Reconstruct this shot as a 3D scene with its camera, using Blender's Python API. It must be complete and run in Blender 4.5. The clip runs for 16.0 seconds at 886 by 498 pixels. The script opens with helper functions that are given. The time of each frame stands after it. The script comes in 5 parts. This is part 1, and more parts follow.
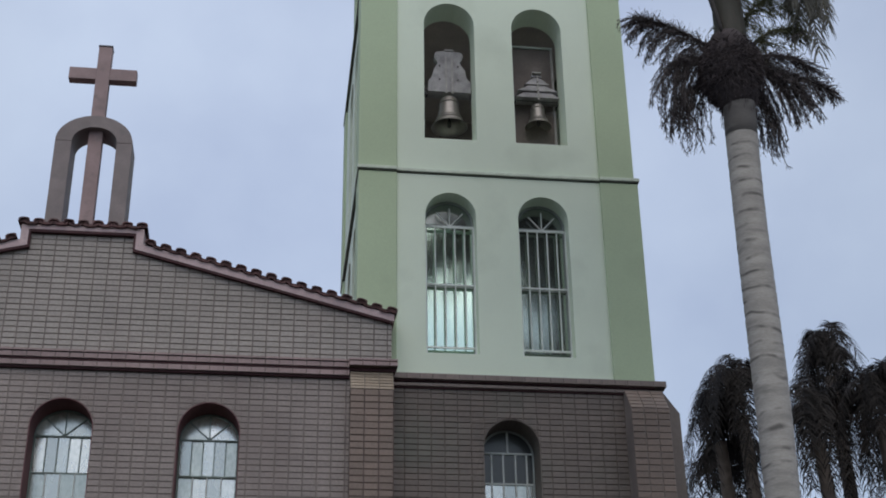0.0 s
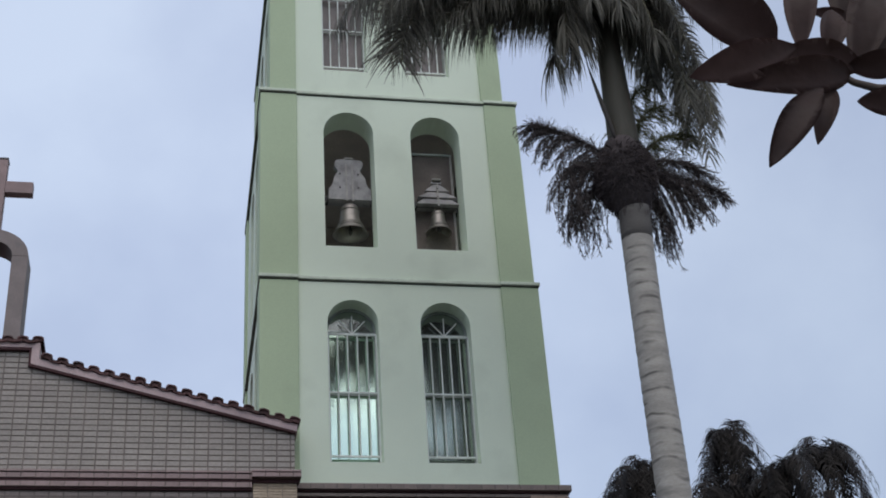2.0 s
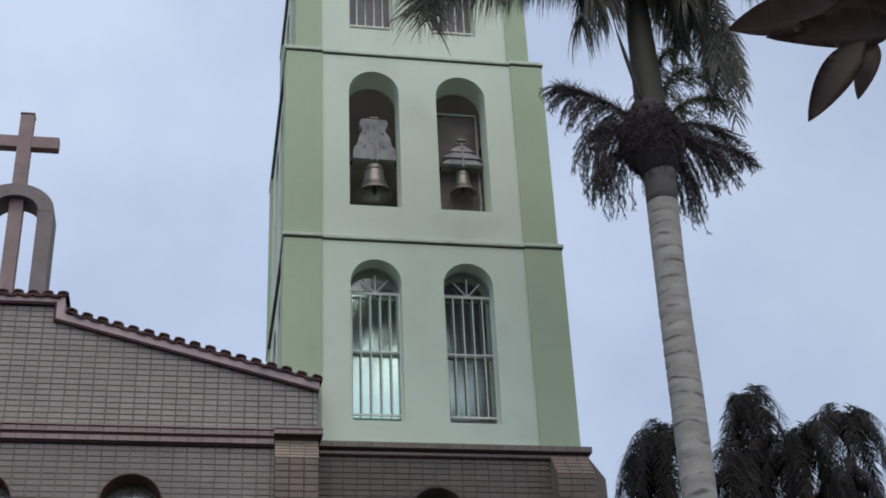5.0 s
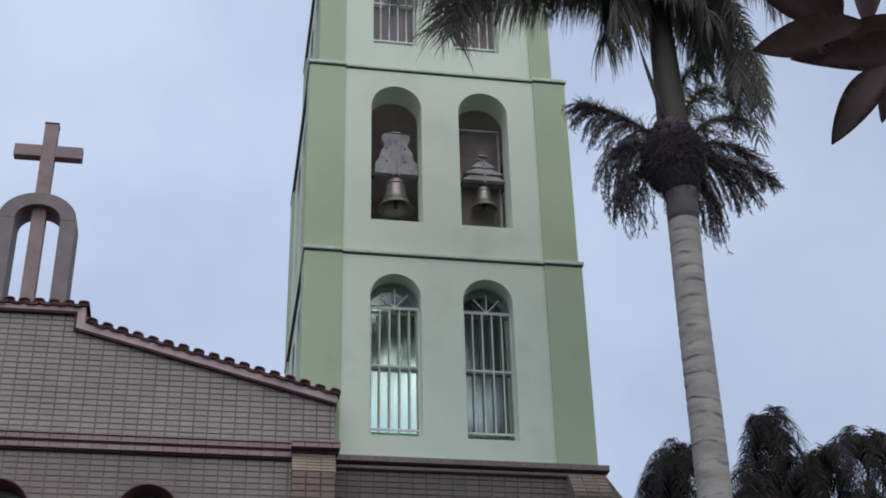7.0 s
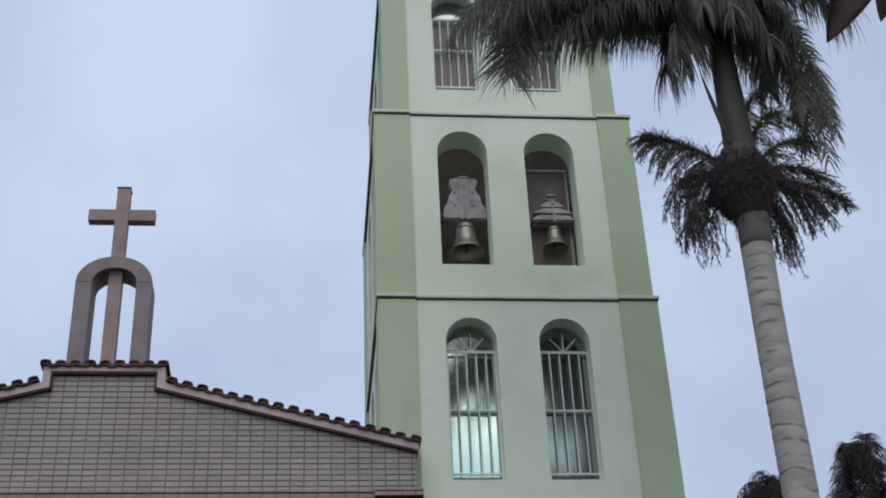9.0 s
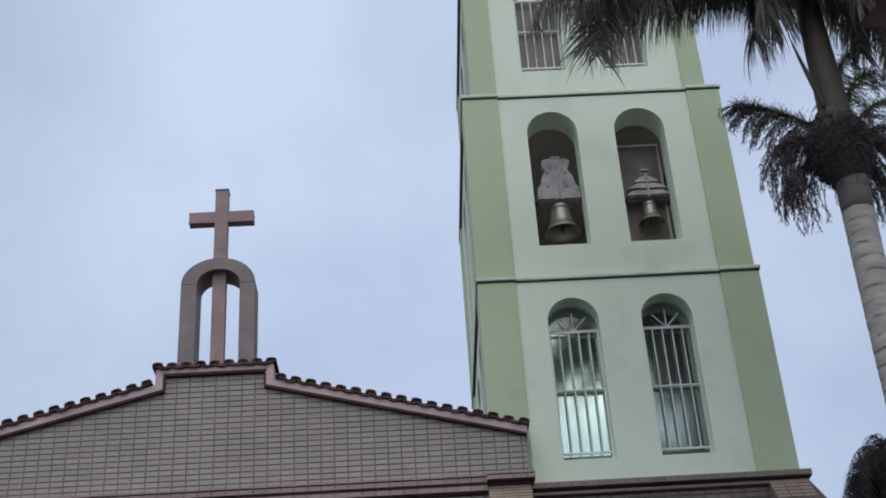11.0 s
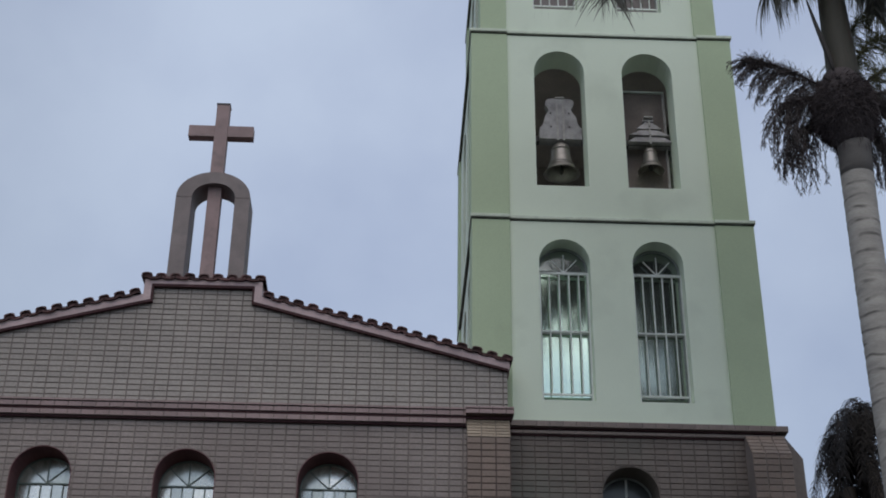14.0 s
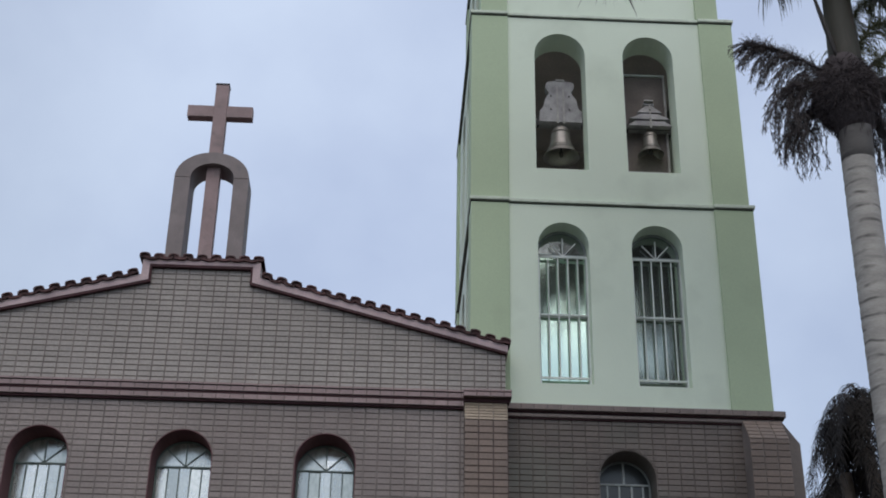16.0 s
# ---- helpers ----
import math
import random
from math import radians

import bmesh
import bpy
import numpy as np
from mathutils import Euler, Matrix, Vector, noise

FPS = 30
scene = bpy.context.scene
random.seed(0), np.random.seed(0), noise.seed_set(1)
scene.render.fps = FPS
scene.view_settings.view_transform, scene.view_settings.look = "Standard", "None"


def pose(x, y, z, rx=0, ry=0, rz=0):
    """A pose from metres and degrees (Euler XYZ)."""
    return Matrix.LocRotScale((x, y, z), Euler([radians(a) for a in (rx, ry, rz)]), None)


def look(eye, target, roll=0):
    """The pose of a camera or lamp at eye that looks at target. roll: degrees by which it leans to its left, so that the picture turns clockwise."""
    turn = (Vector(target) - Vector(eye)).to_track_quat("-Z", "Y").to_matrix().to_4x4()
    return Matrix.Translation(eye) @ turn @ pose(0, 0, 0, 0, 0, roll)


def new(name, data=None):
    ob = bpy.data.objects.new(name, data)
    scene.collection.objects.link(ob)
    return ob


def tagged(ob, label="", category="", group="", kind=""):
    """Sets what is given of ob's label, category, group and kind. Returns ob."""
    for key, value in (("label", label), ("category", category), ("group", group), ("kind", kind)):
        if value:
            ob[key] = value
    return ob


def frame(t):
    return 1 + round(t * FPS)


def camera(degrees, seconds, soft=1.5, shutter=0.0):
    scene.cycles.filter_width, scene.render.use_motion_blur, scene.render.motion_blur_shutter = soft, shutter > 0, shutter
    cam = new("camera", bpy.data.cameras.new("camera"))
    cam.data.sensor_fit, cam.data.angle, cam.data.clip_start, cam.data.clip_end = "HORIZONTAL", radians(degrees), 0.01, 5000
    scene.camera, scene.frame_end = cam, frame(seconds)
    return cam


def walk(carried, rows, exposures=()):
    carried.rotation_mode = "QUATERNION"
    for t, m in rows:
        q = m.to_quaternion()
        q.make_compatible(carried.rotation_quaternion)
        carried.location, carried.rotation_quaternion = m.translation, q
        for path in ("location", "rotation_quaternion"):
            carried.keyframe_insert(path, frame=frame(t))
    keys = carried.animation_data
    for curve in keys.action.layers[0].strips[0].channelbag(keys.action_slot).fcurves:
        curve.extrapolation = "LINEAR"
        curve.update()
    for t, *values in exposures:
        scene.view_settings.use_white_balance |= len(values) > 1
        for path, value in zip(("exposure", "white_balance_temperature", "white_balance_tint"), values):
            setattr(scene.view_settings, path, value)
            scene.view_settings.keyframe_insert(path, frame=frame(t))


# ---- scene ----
from mathutils.geometry import tessellate_polygon

# ---- camera ----
cam = camera(35.534, 16.0, soft=1.85)
ROWS = [  # seconds, eye, turn to the left, upward tilt, lean
    (0, -0.066, 0.047, 1.615, -7.614, 26.930, -0.848),
    (0.5, -0.058, 0.039, 1.599, -8.523, 28.924, -1.447),
    (1, -0.042, -0.015, 1.586, -10.284, 29.882, -4.034),
    (1.5, 0.002, 0.020, 1.637, -12.121, 30.392, -4.793),
    (2, -0.011, 0.007, 1.628, -12.267, 31.086, -4.144),
    (2.5, -0.011, 0.009, 1.629, -11.778, 31.499, -4.175),
    (3, -0.024, -0.010, 1.615, -11.628, 30.894, -3.871),
    (3.5, -0.002, 0.032, 1.644, -11.467, 29.750, -3.466),
    (4, -0.008, 0.018, 1.636, -11.408, 29.362, -3.282),
    (6.5, -0.017, 0.017, 1.624, -10.237, 30.045, -1.634),
    (7, -0.015, 0.017, 1.628, -10.093, 30.196, -1.389),
    (7.5, -0.019, 0.019, 1.625, -9.962, 30.344, -1.370),
    (8, -0.020, 0.004, 1.599, -9.295, 30.497, -3.705),
    (8.5, 0.015, 0.023, 1.541, -7.457, 30.418, -4.043),
    (9, 0.041, 0.065, 1.572, -6.528, 32.308, -2.737),
    (9.5, 0.010, 0.029, 1.573, -5.628, 29.987, -3.835),
    (9.7, -0.014, 0.009, 1.580, -5.037, 29.098, -3.696),
    (11.8, 0.019, -0.039, 1.578, -0.530, 32.998, -3.456),
    (12, 0.037, -0.017, 1.590, -0.336, 32.961, -3.212),
    (12.5, 0.019, -0.050, 1.593, -0.384, 32.197, -3.253),
    (13, 0.006, -0.038, 1.586, -1.422, 30.142, -1.494),
    (13.5, 0.035, -0.017, 1.609, -1.664, 29.531, -0.558),
    (14, 0.025, -0.029, 1.587, -1.958, 28.899, 0.634),
    (14.5, 0.030, -0.021, 1.579, -1.941, 28.406, 0.595),
    (15, 0.023, -0.013, 1.572, -1.565, 28.318, 0.487),
    (15.5, 0.004, -0.027, 1.574, -1.657, 28.218, 0.638),
    (16, 0.007, 0.005, 1.606, -2.089, 28.169, 1.028),
]
walk(cam, [(t, pose(x, y, z, 0, 0, yaw) @ pose(0, 0, 0, 90 + tilt) @ pose(0, 0, 0, 0, 0, lean)) for t, x, y, z, yaw, tilt, lean in ROWS], [(0.0, -0.1), (0.5, 0.0), (11.8, 0.0), (12.5, -0.17), (13.0, -0.28), (13.5, -0.3), (14.5, -0.21), (15.2, -0.1), (16.0, 0.0)])

# ---- sky and light ----
world = bpy.data.worlds.new("overcast_sky")
scene.world = world
world.use_nodes = True
nt = world.node_tree
nt.nodes.clear()
out = nt.nodes.new("ShaderNodeOutputWorld")
sky = nt.nodes.new("ShaderNodeTexSky")
sky.sky_type = "NISHITA"
sky.sun_disc = False
sky.sun_elevation, sky.sun_rotation = radians(56), radians(184)
bg_sky = nt.nodes.new("ShaderNodeBackground")
bg_sky.inputs["Strength"].default_value = 0.05
nt.links.new(sky.outputs[0], bg_sky.inputs["Color"])
co = nt.nodes.new("ShaderNodeTexCoord")
cloud = nt.nodes.new("ShaderNodeTexNoise")
cloud.inputs["Scale"].default_value = 4.2
cloud.inputs["Detail"].default_value = 7
cloud.inputs["Roughness"].default_value = 0.5
nt.links.new(co.outputs["Generated"], cloud.inputs["Vector"])
ramp = nt.nodes.new("ShaderNodeValToRGB")
ramp.color_ramp.elements[0].position, ramp.color_ramp.elements[0].color = 0.36, (0.447, 0.511, 0.663, 1)
ramp.color_ramp.elements[1].position, ramp.color_ramp.elements[1].color = 0.66, (0.582, 0.659, 0.797, 1)
nt.links.new(cloud.outputs["Fac"], ramp.inputs["Fac"])
bg_cloud = nt.nodes.new("ShaderNodeBackground")
bg_cloud.inputs["Strength"].default_value = 0.9
nt.links.new(ramp.outputs["Color"], bg_cloud.inputs["Color"])
# the cloud is brighter overhead than near the horizon
sep = nt.nodes.new("ShaderNodeSeparateXYZ")
nt.links.new(co.outputs["Generated"], sep.inputs[0])
rise = nt.nodes.new("ShaderNodeMapRange")
rise.interpolation_type = "SMOOTHSTEP"
rise.inputs["From Min"].default_value, rise.inputs["From Max"].default_value = 0.15, 0.6
rise.inputs["To Min"].default_value, rise.inputs["To Max"].default_value = 0.77, 0.955
nt.links.new(sep.outputs["Z"], rise.inputs["Value"])
thick = nt.nodes.new("ShaderNodeValToRGB")
thick.color_ramp.interpolation = "EASE"
thick.color_ramp.elements[0].position, thick.color_ramp.elements[0].color = 0.34, (0.8, 0.8, 0.8, 1)
thick.color_ramp.elements[1].position, thick.color_ramp.elements[1].color = 0.44, (1, 1, 1, 1)
for at, tone in ((0.58, 1.0), (0.72, 0.84)):
    e = thick.color_ramp.elements.new(at)
    e.color = (tone, tone, tone, 1)
half = nt.nodes.new("ShaderNodeMath")
half.operation = "MULTIPLY_ADD"
half.inputs[1].default_value, half.inputs[2].default_value = 0.5, 0.5
nt.links.new(sep.outputs["X"], half.inputs[0])
nt.links.new(half.outputs[0], thick.inputs["Fac"])
dim = nt.nodes.new("ShaderNodeMath")
dim.operation = "MULTIPLY"
nt.links.new(rise.outputs["Result"], dim.inputs[0])
nt.links.new(thick.outputs["Color"], dim.inputs[1])
nt.links.new(dim.outputs[0], bg_cloud.inputs["Strength"])
add = nt.nodes.new("ShaderNodeAddShader")
nt.links.new(bg_sky.outputs[0], add.inputs[0])
nt.links.new(bg_cloud.outputs[0], add.inputs[1])
nt.links.new(add.outputs[0], out.inputs["Surface"])
sun = new("sun", bpy.data.lights.new("sun", "SUN"))
sun.data.energy, sun.data.angle, sun.data.color = 1.12, radians(65), (1.0, 0.925, 0.8)
sun.matrix_world = look((-0.5, -8, 12), (0, 0, 0))

# ---- materials ----
M = {}


def mat(name, col, rough=0.75, var=0.18, scale=1.2, fine=40.0, bump=0.25, metal=0.0, stain=None, stain_at=0.55, piece=0.0, stretch=(1, 1, 1), spec=0.5, grain=0.12):
    """A plain surface with stains, grain, relief and a tone of its own for each piece."""
    m = bpy.data.materials.new(name)
    m.use_nodes = True
    n, l = m.node_tree.nodes, m.node_tree.links
    p = n["Principled BSDF"]
    co = n.new("ShaderNodeTexCoord")
    mp = n.new("ShaderNodeMapping")
    mp.inputs["Scale"].default_value = stretch
    l.new(co.outputs["Object"], mp.inputs["Vector"])
    src = mp.outputs["Vector"]
    if piece:
        info = n.new("ShaderNodeObjectInfo")
        addv = n.new("ShaderNodeVectorMath")
        l.new(src, addv.inputs[0])
        l.new(info.outputs["Location"], addv.inputs[1])
        src = addv.outputs[0]
    big = n.new("ShaderNodeTexNoise")
    big.inputs["Scale"].default_value, big.inputs["Detail"].default_value = scale, 4
    small = n.new("ShaderNodeTexNoise")
    small.inputs["Scale"].default_value, small.inputs["Detail"].default_value = fine, 3
    l.new(src, big.inputs["Vector"])
    l.new(src, small.inputs["Vector"])

    def mix(kind, fac, a, b):
        x = n.new("ShaderNodeMix")
        x.data_type, x.blend_type = "RGBA", kind
        for sock, v in ((x.inputs["Factor"], fac), (x.inputs["A"], a), (x.inputs["B"], b)):
            if isinstance(v, (int, float)):
                sock.default_value = v
            elif isinstance(v, tuple):
                sock.default_value = v
            else:
                l.new(v, sock)
        return x.outputs["Result"]

    def remap(sock, lo, hi, a=0.3, b=0.7):
        r = n.new("ShaderNodeMapRange")
        r.inputs["From Min"].default_value, r.inputs["From Max"].default_value = a, b
        r.inputs["To Min"].default_value, r.inputs["To Max"].default_value = lo, hi
        l.new(sock, r.inputs["Value"])
        return r.outputs["Result"]

    def scaled(sock, lo, hi):
        c = n.new("ShaderNodeCombineColor")
        f = remap(sock, lo, hi)
        for k in ("Red", "Green", "Blue"):
            l.new(f, c.inputs[k])
        return c.outputs["Color"]

    c = mix("MULTIPLY", 1.0, (*col, 1), scaled(big.outputs["Fac"], 1 - var, 1 + var))
    c = mix("MULTIPLY", 1.0, c, scaled(small.outputs["Fac"], 1 - grain, 1 + grain))
    if stain:
        st = n.new("ShaderNodeTexNoise")
        st.inputs["Scale"].default_value, st.inputs["Detail"].default_value = scale * 1.7, 6
        l.new(src, st.inputs["Vector"])
        c = mix("MIX", remap(st.outputs["Fac"], 0, 0.75, stain_at, stain_at + 0.2), c, (*stain, 1))
    if piece:
        geo = n.new("ShaderNodeNewGeometry")
        addm = n.new("ShaderNodeMath")
        addm.operation = "ADD"
        l.new(info.outputs["Random"], addm.inputs[0])
        l.new(geo.outputs["Random Per Island"], addm.inputs[1])
        fr_ = n.new("ShaderNodeMath")
        fr_.operation = "FRACT"
        l.new(addm.outputs[0], fr_.inputs[0])
        r = n.new("ShaderNodeMapRange")
        r.inputs["To Min"].default_value, r.inputs["To Max"].default_value = 1 - piece, 1 + piece
        l.new(fr_.outputs[0], r.inputs["Value"])
        cc = n.new("ShaderNodeCombineColor")
        for k in ("Red", "Green", "Blue"):
            l.new(r.outputs["Result"], cc.inputs[k])
        c = mix("MULTIPLY", 1.0, c, cc.outputs["Color"])
    l.new(c, p.inputs["Base Color"])
    l.new(remap(small.outputs["Fac"], max(0.02, rough - 0.1), min(1, rough + 0.1)), p.inputs["Roughness"])
    p.inputs["Metallic"].default_value = metal
    p.inputs["Specular IOR Level"].default_value = spec
    if bump:
        b = n.new("ShaderNodeBump")
        b.inputs["Strength"].default_value, b.inputs["Distance"].default_value = bump, 0.01
        l.new(small.outputs["Fac"], b.inputs["Height"])
        l.new(b.outputs["Normal"], p.inputs["Normal"])
    M[name] = m
    return m


def wavy_glass(name, tint, rough, mirror, wave, base=(0.02, 0.025, 0.025)):
    """Coated window glass: part mirror, part dull, and a little wavy."""
    m = bpy.data.materials.new(name)
    m.use_nodes = True
    n, l = m.node_tree.nodes, m.node_tree.links
    p = n["Principled BSDF"]
    p.inputs["Base Color"].default_value = (*base, 1)
    p.inputs["Roughness"].default_value = 0.35
    g = n.new("ShaderNodeBsdfGlossy")
    g.inputs["Color"].default_value = (*tint, 1)
    g.inputs["Roughness"].default_value = rough
    mx = n.new("ShaderNodeMixShader")
    mx.inputs[0].default_value = mirror
    co = n.new("ShaderNodeTexCoord")
    mp = n.new("ShaderNodeMapping")
    mp.inputs["Scale"].default_value = (3.5, 3.5, 1.4)
    nz = n.new("ShaderNodeTexNoise")
    nz.inputs["Scale"].default_value, nz.inputs["Detail"].default_value = 1.0, 2
    b = n.new("ShaderNodeBump")
    b.inputs["Strength"].default_value, b.inputs["Distance"].default_value = wave, 0.02
    l.new(co.outputs["Object"], mp.inputs["Vector"])
    l.new(mp.outputs["Vector"], nz.inputs["Vector"])
    l.new(nz.outputs["Fac"], b.inputs["Height"])
    l.new(b.outputs["Normal"], g.inputs["Normal"])
    l.new(p.outputs[0], mx.inputs[1])
    l.new(g.outputs[0], mx.inputs[2])
    l.new(mx.outputs[0], n["Material Output"].inputs["Surface"])
    M[name] = m


mat("ground", (0.05, 0.05, 0.047), 0.95, 0.2, 0.4, 12, spec=0.05)
mat("tile", (0.335, 0.297, 0.265), 0.55, 0.12, 0.5, 30, 0.15, piece=0.07, stain=(0.25, 0.205, 0.19), stain_at=0.6)
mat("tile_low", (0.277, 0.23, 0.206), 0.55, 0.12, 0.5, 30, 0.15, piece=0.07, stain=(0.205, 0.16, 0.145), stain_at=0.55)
mat("base_tile", (0.172, 0.138, 0.117), 0.6, 0.15, 0.6, 30, 0.15, piece=0.09, stain=(0.14, 0.138, 0.112), stain_at=0.52)
mat("pilaster_tile", (0.195, 0.142, 0.112), 0.55, 0.12, 0.8, 30, 0.15, piece=0.12)
mat("cornice_tile", (0.2, 0.155, 0.135), 0.55, 0.15, 0.8, 30, 0.15, piece=0.1)
mat("maroon", (0.065, 0.024, 0.027), 0.8, 0.2, 3, 40, 0.2)
mat("belt_tile", (0.32, 0.226, 0.216), 0.55, 0.15, 0.8, 30, 0.15, piece=0.1)
mat("joint_deep", (0.115, 0.083, 0.073), 0.9, 0.2, 2, 50, 0.3)
# lighter copy of pilaster_tile: light from above on the slope, in the colour
mat("cap_tile", (0.33, 0.26, 0.19), 0.55, 0.12, 0.8, 30, 0.15, piece=0.12)
mat("joint", (0.205, 0.17, 0.152), 0.9, 0.2, 2, 50, 0.3)
mat("joint_dark", (0.14, 0.115, 0.1), 0.9, 0.2, 2, 50, 0.3)
mat("reveal", (0.165, 0.074, 0.076), 0.8, 0.15, 3, 40, 0.2)
mat("band", (0.56, 0.425, 0.42), 0.8, 0.2, 1.5, 50, 0.3, stain=(0.33, 0.24, 0.23), stain_at=0.6)
mat("roof_tile", (0.12, 0.062, 0.06), 0.85, 0.3, 6, 60, 0.5, piece=0.3, stain=(0.05, 0.04, 0.035))
mat("plaster", (0.5, 0.47, 0.42), 0.85, 0.15, 1, 40)
mat("mint", (0.735, 0.812, 0.662), 0.75, 0.05, 0.6, 70, 0.12, stain=(0.61, 0.675, 0.545), stain_at=0.55, grain=0.04, spec=0.25)
mat("green_strip", (0.475, 0.565, 0.38), 0.75, 0.06, 0.6, 70, 0.12, stain=(0.42, 0.49, 0.33), stain_at=0.55, grain=0.05, spec=0.25)
# dark colour that holds the shadow under the tower ledges
mat("ledge_shade", (0.09, 0.1, 0.075), 0.9, 0.3, 3, 50, 0.3)
mat("ledge", (0.64, 0.7, 0.57), 0.85, 0.12, 3, 50, 0.4, stain=(0.3, 0.34, 0.25), stain_at=0.66)
mat("bare_concrete", (0.43, 0.37, 0.34), 0.9, 0.2, 1.5, 40)
# near-black colour that stands for the unlit rooms behind the windows
mat("room_shade", (0.03, 0.03, 0.03), 0.95, 0.1)
mat("steel_green", (0.16, 0.2, 0.17), 0.5, 0.1, 4, 60)
mat("steel_pale", (0.55, 0.58, 0.55), 0.5, 0.1, 4, 60)
mat("steel_grey", (0.3, 0.33, 0.31), 0.5, 0.1, 4, 60)
mat("white_paint", (0.72, 0.75, 0.72), 0.45, 0.08, 4, 60, 0.1)
mat("panel_brown", (0.21, 0.18, 0.175), 0.6, 0.12, 3, 40, 0.15)
mat("stone_grey", (0.23, 0.19, 0.182), 0.7, 0.15, 3, 80, 0.25, stain=(0.16, 0.14, 0.14))
mat("stone_pink", (0.32, 0.226, 0.218), 0.7, 0.15, 3, 80, 0.25, stain=(0.2, 0.16, 0.155))
mat("stone_dark", (0.08, 0.07, 0.07), 0.8, 0.15, 3, 80, 0.25)
mat("bronze", (0.3, 0.275, 0.255), 0.42, 0.2, 6, 60, 0.15, metal=0.7)
mat("iron", (0.06, 0.055, 0.055), 0.7, 0.2, 8, 60, 0.3)
mat("iron_pale", (0.4, 0.38, 0.36), 0.6, 0.2, 8, 60, 0.2)
mat("belfry_board", (0.18, 0.15, 0.138), 0.85, 0.2, 2.5, 40, 0.2, stain=(0.33, 0.3, 0.28), stain_at=0.6)
mat("yoke_wood", (0.37, 0.352, 0.356), 0.8, 0.3, 5, 50, 0.5, stain=(0.2, 0.19, 0.19), stain_at=0.56)
mat("palm_trunk", (0.36, 0.335, 0.303), 0.85, 0.18, 2.0, 25, 0.3, stain=(0.2, 0.19, 0.17), stretch=(1, 1, 5))
mat("trunk_dark", (0.095, 0.086, 0.08), 0.8, 0.2, 2.0, 25, 0.25, stain=(0.2, 0.185, 0.17), stain_at=0.6, stretch=(1, 1, 3))
mat("crownshaft", (0.05, 0.046, 0.033), 0.7, 0.2, 3, 40, 0.1, stretch=(3, 3, 0.6), stain=(0.07, 0.05, 0.04))
mat("frond", (0.2, 0.19, 0.162), 0.55, 0.25, 3, 30, 0, piece=0.4, spec=0.25)
# near-black: the far palms' backlit silhouette is put into this colour
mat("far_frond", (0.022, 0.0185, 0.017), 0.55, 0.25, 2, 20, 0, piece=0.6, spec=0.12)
mat("rachis", (0.1, 0.09, 0.05), 0.6, 0.2, 5, 30, 0)
mat("flower", (0.14, 0.122, 0.12), 0.85, 0.25, 5, 40, 0, piece=0.4, spec=0.2)
mat("collar_fibre", (0.085, 0.072, 0.073), 0.95, 0.2, 5, 40, 0, spec=0.05)
mat("flower_young", (0.13, 0.13, 0.075), 0.85, 0.25, 5, 40, 0, piece=0.4, spec=0.2)
mat("spathe", (0.035, 0.029, 0.026), 0.7, 0.2, 5, 40, 0.2)
mat("bark", (0.12, 0.095, 0.08), 0.9, 0.25, 6, 40, 0.6)
mat("leaf", (0.11, 0.068, 0.06), 0.5, 0.25, 8, 60, 0.1, piece=0.2, spec=0.35)
wavy_glass("glass_mirror", (0.77, 0.96, 0.8), 0.1, 0.82, 0.03)
# same glass with less mirror, standing in for a darker reflection
wavy_glass("glass_dim_reflection", (0.84, 0.97, 0.82), 0.12, 0.42, 0.045)
wavy_glass("glass_fan", (0.8, 0.86, 0.84), 0.12, 0.4, 0.05)
def frosted_glass(name):
    """Cheap patterned glass: each pane has a tone of its own, cloudy inside, with a soft sky gloss."""
    m = mat(name, (0.52, 0.55, 0.46), 0.3, 0.4, 5.0, 25, 0.2, piece=0.5, stain=(0.16, 0.17, 0.15), stain_at=0.62, stretch=(1, 1, 0.5))
    n, l = m.node_tree.nodes, m.node_tree.links
    g = n.new("ShaderNodeBsdfGlossy")
    g.inputs["Roughness"].default_value = 0.18
    info = n.new("ShaderNodeObjectInfo")
    tone = n.new("ShaderNodeMix")
    tone.data_type = "RGBA"
    tone.inputs["A"].default_value, tone.inputs["B"].default_value = (0.42, 0.46, 0.42, 1), (1.0, 1.0, 0.92, 1)
    l.new(info.outputs["Random"], tone.inputs["Factor"])
    l.new(tone.outputs["Result"], g.inputs["Color"])
    mx = n.new("ShaderNodeMixShader")
    mx.inputs[0].default_value = 0.66
    l.new(n["Principled BSDF"].outputs[0], mx.inputs[1])
    l.new(g.outputs[0], mx.inputs[2])
    l.new(mx.outputs[0], n["Material Output"].inputs["Surface"])


frosted_glass("glass_frost")


def thin_leaf(name, share):
    """Lets part of the light through, as thin leaves do."""
    m = M[name]
    n, l = m.node_tree.nodes, m.node_tree.links
    p = n["Principled BSDF"]
    tr = n.new("ShaderNodeBsdfTranslucent")
    l.new(p.inputs["Base Color"].links[0].from_socket, tr.inputs["Color"])
    mx = n.new("ShaderNodeMixShader")
    mx.inputs[0].default_value = share
    l.new(p.outputs[0], mx.inputs[1])
    l.new(tr.outputs[0], mx.inputs[2])
    l.new(mx.outputs[0], n["Material Output"].inputs["Surface"])


